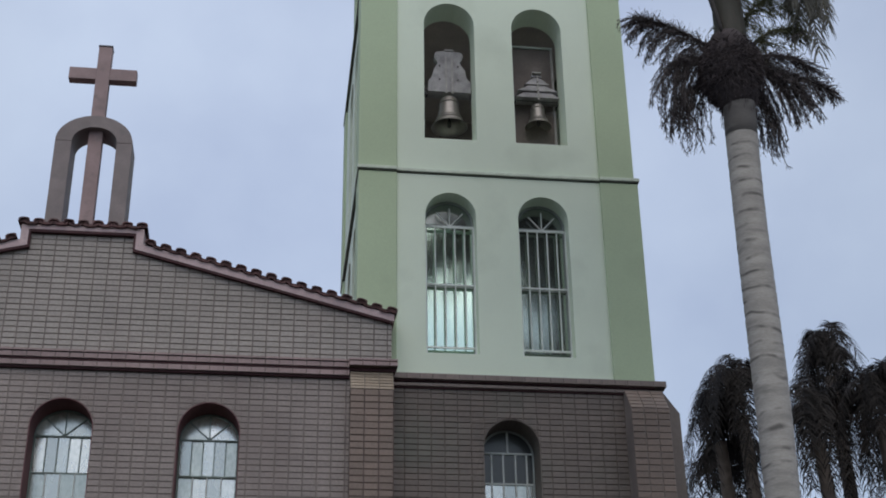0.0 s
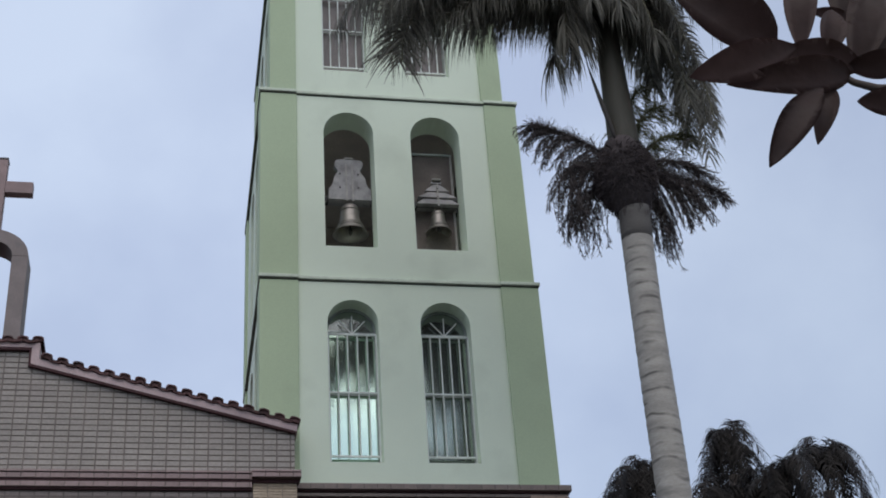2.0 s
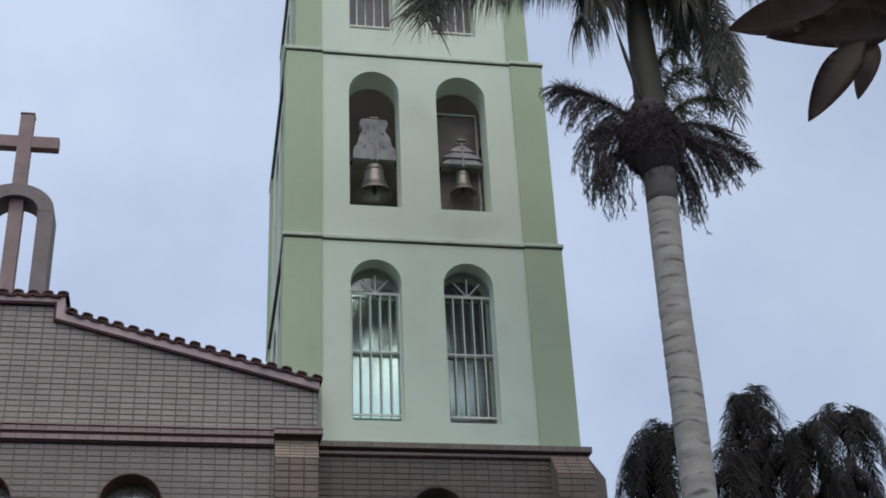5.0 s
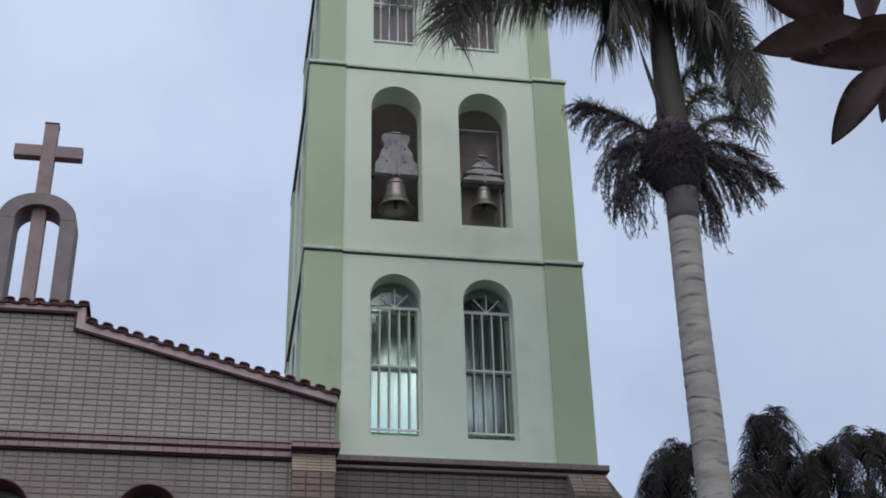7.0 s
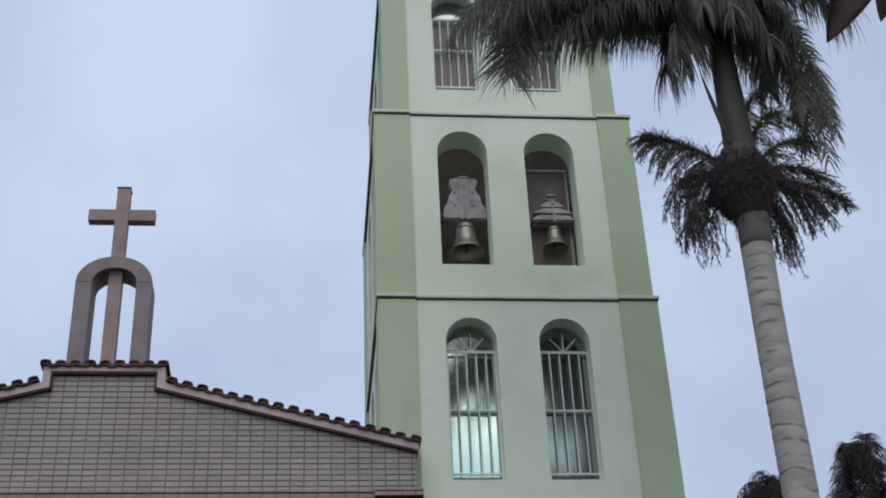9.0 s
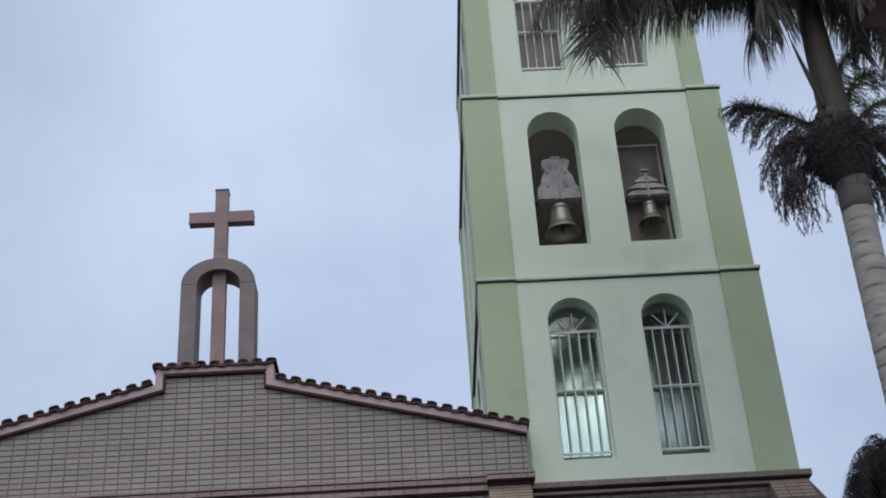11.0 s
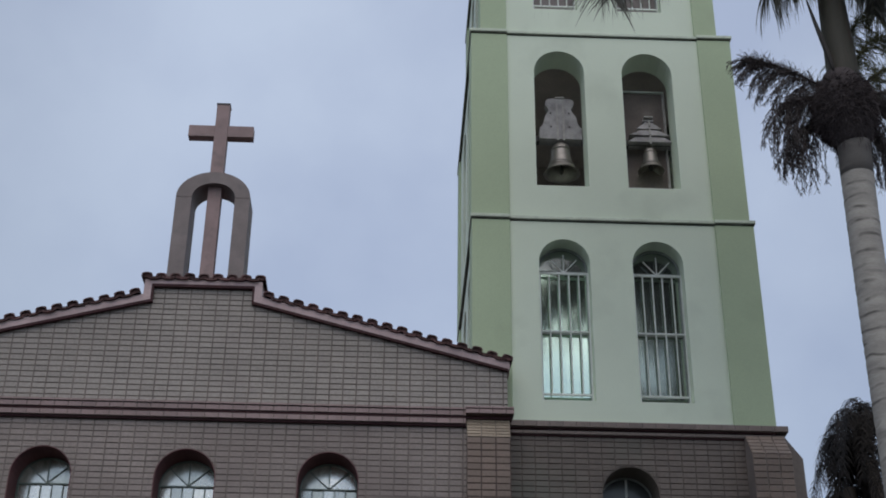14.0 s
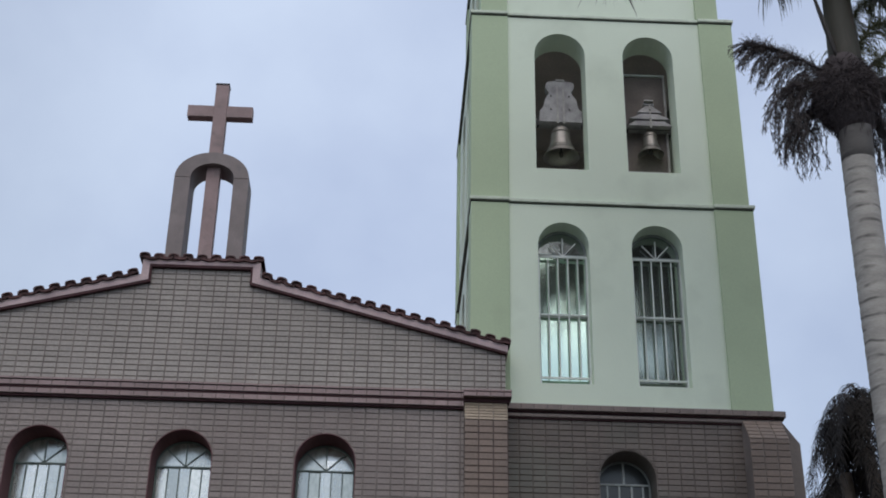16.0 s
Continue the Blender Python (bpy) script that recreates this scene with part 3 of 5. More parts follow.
part("pilaster_head_fillet", box(PX0 - 0.01, PX1 + 0.03, NY - 0.06, NY + 0.05, 8.425, 8.468), M["maroon"], nave)


def sloped(y_low, z_low, y_high, z_high):
    d = math.hypot(y_high - y_low, z_high - z_low)
    ay, az = (y_high - y_low) / d, (z_high - z_low) / d
    return lambda x, s, out: (x, y_low + ay * s + az * out, z_low + az * s - ay * out)


tile_field(pil, M["pilaster_tile"], PX0, PX1, 5.0, 8.135, NY - 0.13, (0.19, 0.09), 0.016, lambda r: [r], (0, 2, 6, 9), name="pilaster_tile", proud=0.008)
tile_field(cap_, M["cap_tile"], PX0, PX1, 0.0, 0.3, 0, (0.19, 0.05), 0.008, lambda r: [r], None, name="cap_tile", lay=sloped(NY - 0.13, 8.145, NY - 0.02, 8.43))

# ---- the tower ----
tower = thing("bell_tower", "pale green bell tower on a tiled base, with arched openings", "tower")
TX0, TX1, TBACK = 1.03, 5.14, 21.5
BASE_WIN = arch(3.125, 0.385, 5.8, 7.56)
base_wall = part("base_wall", slab_mesh("base_wall", [(1.3, 0), (5.15, 0), (5.15, 8.42), (1.3, 8.42)], [BASE_WIN], TY, TY + 0.5), M["joint_dark"], tower)
part("base_reveal", slab_mesh("base_reveal", arch(3.125, 0.3849, 5.8005, 7.56), [arch(3.125, 0.375, 5.81, 7.56)], TY - 0.004, TY + 0.5), M["base_tile"], tower)
part("base_side_wall", box(4.8, 5.15, TY + 0.5, TBACK, 0, 8.42), M["base_tile"], tower)
part("base_side_wall", box(1.03, 1.25, TY + 0.5, TBACK, 0, 8.42), M["base_tile"], tower)
part("base_back_wall", box(1.25, 4.8, TBACK - 0.35, TBACK, 0, 8.42), M["base_tile"], tower)
# ceiling coloured near-black for the dimness inside the base
part("base_ceiling", box(1.25, 4.8, TY + 0.5, TBACK - 0.35, 8.2, 8.42), M["room_shade"], tower)
for z0, z1, out in ((8.445, 8.53, 0.11), (8.358, 8.41, 0.065)):
    cor = part("base_cornice", box(1.535, 5.17 + out, TY - out + 0.012, TBACK + out, z0, z1 - 0.002), M["joint"], tower)
    part("cornice_fillet", box(1.535, 5.13, TY - out * 0.55, TY + 0.1, z0 - 0.02, z0), M["maroon"], tower, "dark maroon fillet")
    tile_field(cor, M["cornice_tile"], 1.535, 5.17 + out, z0, z1, TY - out + 0.012, (0.178, z1 - z0 + 0.001), 0.012, lambda r: [r], (0, 9, 8, 9), name="cornice_tile")

# stepped corner buttresses with tiled sloping heads
BX0, BX1, BY = 4.69, 5.215, 16.95
but = part("buttress", prism([[(BX0, BY, 0), (BX1, BY, 0), (BX1, TY - 0.001, 0), (BX0, TY - 0.001, 0)], [(BX0, BY, 8.03), (BX1, BY, 8.03), (BX1, TY - 0.001, 8.03), (BX0, TY - 0.001, 8.03)]]), M["joint"], tower)
head = part("buttress_head", prism([[(BX0, BY, 8.03), (BX0, TY - 0.001, 8.03), (BX0, TY - 0.001, 8.39), (BX0, TY - 0.06, 8.39)], [(BX1, BY, 8.03), (BX1, TY - 0.001, 8.03), (BX1, TY - 0.001, 8.39), (BX1, TY - 0.06, 8.39)]]), M["joint"], tower)
tile_field(but, M["pilaster_tile"], BX0, BX1, 5.0, 8.025, BY, (0.177, 0.09), 0.014, lambda r: [r], (0, 9, 6, 9), name="buttress_tile")
tile_field(head, M["pilaster_tile"], BX0, BX1, 0.0, 0.44, 0, (0.177, 0.09), 0.012, lambda r: [r], None, name="head_tile", lay=sloped(BY, 8.035, TY - 0.06, 8.39))
SX1, SY0, SY1 = 5.5, 17.42, 17.95
sb = part("side_buttress", prism([[(5.151, SY0, 0), (SX1, SY0, 0), (SX1, SY0, 8.15), (5.25, SY0, 8.5), (5.151, SY0, 8.5)], [(5.151, SY1, 0), (SX1, SY1, 0), (SX1, SY1, 8.15), (5.25, SY1, 8.5), (5.151, SY1, 8.5)]]), M["base_tile"], tower)


def plain_keep(holes=(), planes=()):
    def keep(rect):
        pieces = [rect]
        for a, b_, c in planes:
            pieces = [p for p in (clip_poly(q, a, b_, c) for q in pieces) if len(p) > 2]
        for hole in holes:
            xs, zs = [p[0] for p in hole], [p[1] for p in hole]
            nxt = []
            for q in pieces:
                if max(p[0] for p in q) <= min(xs) or min(p[0] for p in q) >= max(xs) or max(p[1] for p in q) <= min(zs) or min(p[1] for p in q) >= max(zs):
                    nxt.append(q)
                else:
                    nxt += outside_of(q, hole)
            pieces = nxt
        return pieces
    return keep


def strip_panel(name, x0, x1, z0, z1):
    return part(name, box(x0, x1, TY - 0.035, TY + 0.3, z0, z1), M["green_strip"], tower)


STOREYS = [  # left, right, foot, head, opening foot, spring, centres, half width
    (1.03, 5.145, 8.529, 11.66, 8.87, 11.01, (2.36, 3.705), 0.366),
    (1.02, 5.095, 11.74, 15.02, 12.28, 14.35, (2.383, 3.745), 0.39),
    (1.16, 4.895, 15.1, 18.05, 15.57, 17.34, (2.36, 3.7), 0.355),
]
for x0, x1, z0, z1, o0, sp, cs, hw in STOREYS:
    lx, rx = (1.582, 4.575) if z0 < 15 else (1.57, 4.54)
    holes = [arch(c, hw, o0, sp) for c in cs]
    deep = 0.46 if 11 < z0 < 15 else 0.5
    part("front_wall", slab_mesh("front_wall", [(lx - 0.05, z0), (rx + 0.05, z0), (rx + 0.05, z1), (lx - 0.05, z1)], holes, TY, TY + deep), M["mint"], tower)
    # corner strips, a little proud of the face and returned round the corner
    for a, b_ in ((x0, lx), (rx, x1)):
        part("corner_strip", box(a, b_, TY - 0.035, TY + 0.55, z0, z1, 0.008), M["green_strip"], tower)
    # the long face over the nave roof has the same pair of openings
    sh = [arch(c, hw, o0, sp) for c in (TY + 1.28, TY + 2.5)]
    part("side_wall", slab_mesh("side_wall", [(TY + 0.55, z0), (TBACK - 0.5, z0), (TBACK - 0.5, z1), (TY + 0.55, z1)], sh, x0 + 0.035, x0 + 0.33, lay=side), M["mint"], tower)
    belfry = z0 > 11 and z0 < 15
    back_holes = [arch(c, hw, o0, sp - 0.5) for c in cs]
    part("side_wall", slab_mesh("side_wall", [(TY + 0.55, z0), (TBACK - 0.5, z0), (TBACK - 0.5, z1), (TY + 0.55, z1)], sh if belfry else [], x1 - 0.33, x1 - 0.03, lay=side), M["mint"], tower)
    part("back_wall", slab_mesh("back_wall", [(x0 + 0.5, z0), (x1 - 0.5, z0), (x1 - 0.5, z1), (x0 + 0.5, z1)], back_holes if belfry else [], TBACK - 0.3, TBACK - 0.03), M["mint"], tower)
    for a, b_ in ((x0, x0 + 0.5), (x1 - 0.5, x1)):
        part("corner_strip", box(a, b_, TBACK - 0.5, TBACK, z0, z1, 0.008), M["green_strip"], tower)
    part("floor_slab", box(x0 + 0.34, x1 - 0.34, TY + deep + 0.01, TBACK - 0.31, z0 - 0.08, z0 + 0.05), M["bare_concrete"], tower)
    part("inner_lining", slab_mesh("inner_lining", [(x0 + 0.34, z0 + 0.05), (x1 - 0.34, z0 + 0.05), (x1 - 0.34, z1), (x0 + 0.34, z1)], back_holes if belfry else [], TBACK - 0.36, TBACK - 0.31), M["bare_concrete"], tower)
for zc, x0, x1 in ((11.66, 1.03, 5.14), (15.02, 1.02, 5.095), (18.05, 1.16, 4.895)):
    led = bmesh.new()
    add_box(led, x0 - 0.014, x1 + 0.02, TY - 0.03, TBACK + 0.03, zc + 0.028, zc + 0.08, 0.008)
    # thin dark strip put in as the shadow line below the ledge
    part("drip_edge", box(x0 - 0.008, x1 + 0.012, TY - 0.018, TBACK + 0.02, zc + 0.01, zc + 0.028), M["ledge_shade"], tower, "dark strip for the shadow under the ledge")
    part("ledge", led, M["ledge"], tower, "thin mossy ledge between two storeys")
    for a, b_ in ((x0 - 0.022, 1.59), (4.567, x1 + 0.03)):
        part("ledge_return", box(a, b_, TY - 0.062, TY + 0.6, zc + 0.03, zc + 0.084, 0.008), M["ledge"], tower)
        part("drip_edge", box(a + 0.015, b_ - 0.015, TY - 0.052, TY + 0.58, zc + 0.01, zc + 0.03), M["ledge_shade"], tower)


def grille_window(cx, half, z0, zs, panes, fan_pane, grille, fan=True):
    """A round-headed window deep in its opening, behind a white bar grille that is set into the jambs."""
    yg, yw = TY + 0.22, TY + 0.29
    gl = part("window", slab_mesh("window", arch(cx, half - 0.002, z0 + 0.002, zs), [arch(cx, half - 0.03, z0 + 0.03, zs)], yw - 0.02, yw + 0.03), M["steel_grey"], tower, "round-headed window behind a white bar grille")
    gx, h, foot, mid, zt = grille
    for xa in (gx - h, gx + h - 0.024):
        part("grille_stile", box(xa, xa + 0.024, yg - 0.015, yg + 0.015, foot - 0.02, zt), M["white_paint"], gl)
    for z, t in ((zt, 0.016), (mid, 0.012), (foot + 0.105, 0.013), (foot, 0.013)):
        part("grille_rail", box(gx - h + 0.002, gx + h - 0.002, yg - 0.014, yg + 0.014, z - t, z + t), M["white_paint"], gl)
    for k in range(1, 5):
        x = gx - h + 2 * h * k / 5
        part("grille_bar", tube([(x, yg, foot + 0.105), (x, yg, zt)], 0.0115, 6), M["white_paint"], gl)
    for a in (48, 90, 132) if fan else ():
        c, s = math.cos(radians(a)), math.sin(radians(a))
        part("fan_bar", tube([(gx, yg, zt + 0.01), (gx + c * h * 0.8, yg, zt + 0.01 + s * h * 0.82)], 0.01, 6), M["white_paint"], gl)
    rng = random.Random(int(cx * 77 + z0 * 13))
    step = (2 * half - 0.056) / 2
    for k in range(2):
        for za, zb in ((z0 + 0.03, mid - 0.012), (mid + 0.012, zs - 0.03)):
            a = cx - half + 0.028 + k * step
            bm = box(a, a + step - 0.001, yw + 0.004, yw + 0.009, za, zb)
            bmesh.ops.rotate(bm, verts=bm.verts, cent=(a + step / 2, yw + 0.006, (za + zb) / 2), matrix=Matrix.Rotation(radians(rng.uniform(-0.25, 0.25)), 3, "X") @ Matrix.Rotation(radians(rng.uniform(-0.25, 0.25)), 3, "Z"))
            part("pane", bm, panes, gl)
    part("meeting_rail", box(cx - half + 0.02, cx + half - 0.02, yw - 0.01, yw + 0.02, mid - 0.014, mid + 0.014), M["steel_grey"], gl)
    pts = [(cx - half + 0.028, zs - 0.025), (cx + half - 0.028, zs - 0.025)] + [(cx + (half - 0.028) * math.cos(math.pi * i / 14), zs + (half - 0.028) * math.sin(math.pi * i / 14)) for i in range(15)]
    part("fan_pane", slab_mesh("fan_pane", pts, [], yw + 0.004, yw + 0.009), fan_pane, gl)
    part("transom", box(cx - half + 0.02, cx + half - 0.02, yw - 0.012, yw + 0.02, zs - 0.04, zs - 0.014), M["steel_grey"], gl)
    # dark strip painted in for the shaded gap at the foot
    part("bottom_rail", box(cx - half + 0.004, cx + half - 0.004, yw - 0.028, yw + 0.002, z0 + 0.003, z0 + 0.075, 0.004), M["iron"], gl, "dark strip for the shaded gap at the window foot")
    # added sheet behind the panes, with the room's darkness in its colour
    part("blind", slab_mesh("blind", arch(cx, half - 0.002, z0 + 0.002, zs), [], yw + 0.035, yw + 0.045), M["room_shade"], gl)


# the right window's darker reflection is put into its material
for c, pane_glass in zip(STOREYS[0][6], ("glass_mirror", "glass_dim_reflection")):
    grille_window(c, 0.366, 8.87, 11.01, M[pane_glass], M["glass_fan"], (1.004 * c, 0.357, 8.937, 10.0, 10.925))
for c in STOREYS[2][6]:
    grille_window(c, 0.355, 15.57, 17.34, M["panel_brown"], M["glass_fan"], (1.004 * c, 0.349, 15.69, 16.57, 17.24), fan=False)


def base_window(cx):
    """A dim round-headed steel window deep in the tiled base."""
    z0, zs, h, yb = 5.83, 7.56, 0.37, TY + 0.42
    w = part("window", slab_mesh("window", arch(cx, h, z0, zs), [arch(cx, h - 0.025, z0 + 0.03, zs)], yb - 0.02, yb + 0.03), M["steel_grey"], tower, "dim round-headed window with pale bars")
    for z in (7.6, 7.175):
        part("transom", box(cx - h + 0.02, cx + h - 0.02, yb - 0.018, yb + 0.02, z - 0.012, z + 0.012), M["steel_pale"], w)
    part("fan_bar", box(cx - 0.006, cx + 0.022, yb - 0.014, yb + 0.016, 7.612, zs + h - 0.02), M["steel_pale"], w)
    cols = [cx - h + 0.02, cx - 0.216, cx - 0.056, cx + 0.112, cx + 0.264, cx + h - 0.02]
    for x in cols[1:-1]:
        part("glazing_bar", box(x - 0.011, x + 0.011, yb - 0.016, yb + 0.016, z0 + 0.03, 7.59), M["steel_pale"], w)
    for a, b_ in zip(cols, cols[1:]):
        part("pane", box(a + 0.004, b_ - 0.004, yb + 0.004, yb + 0.009, 7.19, 7.59), M["glass_dark"], w)
        part("pane", box(a + 0.004, b_ - 0.004, yb + 0.004, yb + 0.009, z0 + 0.03, 7.16), M["glass_frost"], w)
    part("fan_pane", slab_mesh("fan_pane", [(cx - h + 0.03, 7.61)] + [(cx + (h - 0.02) * math.cos(math.pi * (1 - i / 16)), zs + (h - 0.02) * math.sin(math.pi * (1 - i / 16))) for i in range(1, 16)] + [(cx + h - 0.03, 7.61)], [], yb + 0.004, yb + 0.009), M["glass_dark"], w)


base_window(3.125)
for z0, sp, hw, x in ((8.87, 11.01, 0.366, 1.03), (15.57, 17.34, 0.355, 1.1)):
    for c in (TY + 1.28, TY + 2.5):
        part("side_pane", slab_mesh("side_pane", arch(c, hw - 0.002, z0 + 0.002, sp), [], x + 0.2, x + 0.21, lay=side), M["glass_dark"], tower)

# ---- cross on the gable ----
cross = thing("rooftop_cross", "stone cross rising through a round arch on the gable", "cross")
CY0, CY1 = 16.94, 17.38
AZ = 11.7
MID, GAP = XC + 0.005, 0.305        # the clear opening under the arch
ring = [(XC + 0.525, AZ)] + [(XC + 0.525 * math.cos(math.pi * i / 24), AZ + 0.418 * math.sin(math.pi * i / 24)) for i in range(1, 24)] + [(XC - 0.525, AZ), (MID - GAP, AZ)]
ring += [(MID - GAP * math.cos(math.pi * i / 24), AZ + 0.235 * math.sin(math.pi * i / 24)) for i in range(1, 24)] + [(MID + GAP, AZ)]
part("arch", slab_mesh("arch", ring, [], CY0, CY1), M["stone_grey"], cross, "grey stone arch")
for a, b_ in ((XC - 0.525, MID - GAP), (MID + GAP, XC + 0.525)):
    part("arch_leg", box(a, b_, CY0, CY1, 10.38, AZ - 0.006, 0.006), M["stone_grey"], cross)
part("post", box(XC - 0.095, XC + 0.095, 17.04, 17.195, 10.38, 13.36, 0.006), M["stone_pink"], cross, "pinkish stone post")
for a, b_ in ((-0.475, -0.0955), (0.0955, 0.475)):
    part("cross_arm", box(XC + a, XC + b_, 17.045, 17.19, 12.8, 12.99, 0.006), M["stone_pink"], cross)
part("post_cap", box(XC - 0.102, XC + 0.102, 17.033, 17.202, 13.36, 13.385, 0.004), M["stone_dark"], cross)

# ---- bells ----
BELL_Y = 17.78


def bell(cx, z_axis, mouth, high, outline, tiers, label):
    """A bronze bell under a flat counterweight yoke, on two axle stubs."""
    t = thing("church_bell", label, "bell", group="bells of the tower")
    R = mouth / 2
    prof = [(0.0, 1.0), (0.3, 0.99), (0.44, 0.93), (0.5, 0.82), (0.53, 0.6), (0.6, 0.38), (0.72, 0.2), (0.9, 0.06), (1.0, 0.0), (0.94, 0.0), (0.8, 0.08), (0.6, 0.22), (0.5, 0.4), (0.43, 0.8), (0.0, 0.88)]
    part("bell_body", lathe([(max(0.001, r * R), z_axis - 0.05 - high + z * high) for r, z in prof], cx, BELL_Y, 36), M["bronze"], t, smooth=True)
    for zz, rr in ((0.22, 0.735), (0.3, 0.67), (0.78, 0.535)):
        z = z_axis - 0.05 - high + zz * high
        part("bell_moulding", lathe([(R * (rr - 0.03), z - 0.012), (R * rr + 0.004, z - 0.006), (R * rr + 0.004, z + 0.006), (R * (rr - 0.03), z + 0.012)], cx, BELL_Y, 36), M["bronze"], t, smooth=True)
    cl = lathe([(0.001, z_axis - high * 0.2), (0.012, z_axis - high * 0.2), (0.014, z_axis - high * 0.85), (0.035, z_axis - high * 0.95), (0.03, z_axis - high * 1.05), (0.001, z_axis - high * 1.12)], cx, BELL_Y, 12)
    part("clapper", cl, M["iron"], t, smooth=True)
    w = outline[0][0]
    top = outline[-1][1]
    rng = random.Random(int(cx * 50))
    # the yoke is stacked from timber blocks of unlike depth, worn at the edges
    for za, zb, deep in tiers:
        rows = [(0, za)] + [(1, z) for x, z in outline if za < z < zb] + [(1, zb)]
        edge = []
        for _, z in rows:
            lo = max((q for q in outline if q[1] <= z + 1e-6), key=lambda q: q[1])
            hi = min((q for q in outline if q[1] >= z - 1e-6), key=lambda q: q[1])
            k = 0 if hi[1] - lo[1] < 1e-6 else (z - lo[1]) / (hi[1] - lo[1])
            edge.append((lo[0] + k * (hi[0] - lo[0]), z))
        if len(tiers) > 3:
            wb, wt, db, dt = max(x for x, z in edge), edge[-1][0], deep, deep * 0.6
            rings = [[(cx - w_, BELL_Y - d_, z_axis + z_), (cx + w_, BELL_Y - d_, z_axis + z_), (cx + w_, BELL_Y + d_, z_axis + z_), (cx - w_, BELL_Y + d_, z_axis + z_)] for w_, d_, z_ in ((wb, db / 2, za + 0.012), (wt, dt / 2, zb))]
            part("yoke_block", prism(rings, 0.006), M["yoke_wood"], t, "weathered grey timber block")
            continue
        pts = [(cx + x + rng.uniform(-0.008, 0.008), z_axis + z + rng.uniform(-0.004, 0.004)) for x, z in edge] + [(cx - x + rng.uniform(-0.008, 0.008), z_axis + z + rng.uniform(-0.004, 0.004)) for x, z in reversed(edge)]
        part("yoke_block", slab_mesh("yoke_block", pts, [], BELL_Y - deep / 2, BELL_Y + deep / 2), M["yoke_wood"], t, "weathered grey timber block")
    for x in (-0.05, 0.045) if len(tiers) == 3 else (0.0,):
        part("yoke_strap", box(cx + x - 0.014, cx + x + 0.014, BELL_Y - tiers[0][2] / 2 - 0.012, BELL_Y - tiers[0][2] / 2 - 0.001, z_axis - 0.03, z_axis + tiers[0][1]), M["iron_pale"], t)
        part("yoke_strap", box(cx + x - 0.012, cx + x + 0.012, BELL_Y - tiers[1][2] / 2 - 0.012, BELL_Y - tiers[1][2] / 2 - 0.001, z_axis + tiers[1][0], z_axis + top * 0.85), M["iron_pale"], t)
        for z in (0.3, 0.62):
            part("bolt", box(cx + 3 * x - 0.012, cx + 3 * x + 0.012, BELL_Y - tiers[1][2] / 2 - 0.014, BELL_Y - tiers[1][2] / 2 - 0.001, z_axis + z * top - 0.012, z_axis + z * top + 0.012, 0.003), M["iron"], t)
    for x in (-0.04, 0.04):
        part("stud", tube([(cx + x, BELL_Y - 0.03, z_axis + top), (cx + x, BELL_Y - 0.03, z_axis + top + 0.05)], 0.014, 8), M["iron_pale"], t)
    part("crown_loop", tube([(cx - 0.05, BELL_Y, z_axis - 0.06), (cx - 0.04, BELL_Y, z_axis + 0.005), (cx + 0.04, BELL_Y, z_axis + 0.005), (cx + 0.05, BELL_Y, z_axis - 0.06)], 0.018, 8), M["bronze"], t)
    part("top_plate", box(cx - 0.07, cx + 0.07, BELL_Y - 0.085, BELL_Y + 0.085, z_axis + top, z_axis + top + 0.02), M["iron_pale"], t)
    part("axle", tube([(cx - w - 0.05, BELL_Y, z_axis + 0.03), (cx + w + 0.05, BELL_Y, z_axis + 0.03)], 0.022, 10), M["iron"], t)
    for s in (-1, 1):
        part("bearing_bracket", box(cx + s * 0.36 - 0.03, cx + s * 0.36 + 0.03, BELL_Y - 0.05, BELL_Y + 0.05, z_axis - 0.03, z_axis + 0.075, 0.006), M["iron"], t)
    return t


bell(2.43, 13.36, 0.56, 0.53, [(0.335, 0.0), (0.33, 0.2), (0.29, 0.24), (0.265, 0.3), (0.245, 0.42), (0.185, 0.52), (0.175, 0.57), (0.22, 0.65), (0.222, 0.72), (0.19, 0.76), (0.1, 0.775)], ((0.0, 0.21, 0.2), (0.215, 0.51, 0.165), (0.515, 0.775, 0.13)), "large bronze bell hanging below a tall grey yoke")
bell(3.81, 13.33, 0.41, 0.4, [(0.33, 0.0), (0.35, 0.045), (0.285, 0.09), (0.22, 0.13), (0.235, 0.15), (0.32, 0.165), (0.3, 0.205), (0.2, 0.24), (0.125, 0.27), (0.195, 0.295), (0.185, 0.33), (0.1, 0.38), (0.055, 0.42), (0.085, 0.445), (0.08, 0.49)], ((0.0, 0.13, 0.24), (0.135, 0.265, 0.2), (0.27, 0.42, 0.15), (0.425, 0.49, 0.09)), "small bronze bell hanging below a stepped grey yoke")
fr = thing("belfry_stand", "pale steel angle frame standing in the belfry opening", "stand")
part("frame_post", box(4.08, 4.115, 17.86, 17.895, 12.282, 14.4), M["iron_pale"], fr)
part("frame_post", box(3.37, 3.4, 17.86, 17.895, 12.282, 14.4), M["iron_pale"], fr)
part("frame_rail", box(3.37, 4.115, 17.86, 17.895, 14.4, 14.43), M["steel_pale"], fr)
part("board", box(3.4, 4.08, 17.895, 17.915, 12.282, 14.4), M["belfry_board"], fr, "weathered brown board")

# ---- royal palm in front of the tower ----
palm = thing("palm_tree", "tall palm with a pale ringed trunk and drooping fronds", "palm")
palm.location, palm.scale = (0.002, 0.0, -0.1), (1.0625, 1.0625, 1.0625)


def trunk_at(z):
    return Vector((4.572 + 0.0178 * z, 12.0, z))


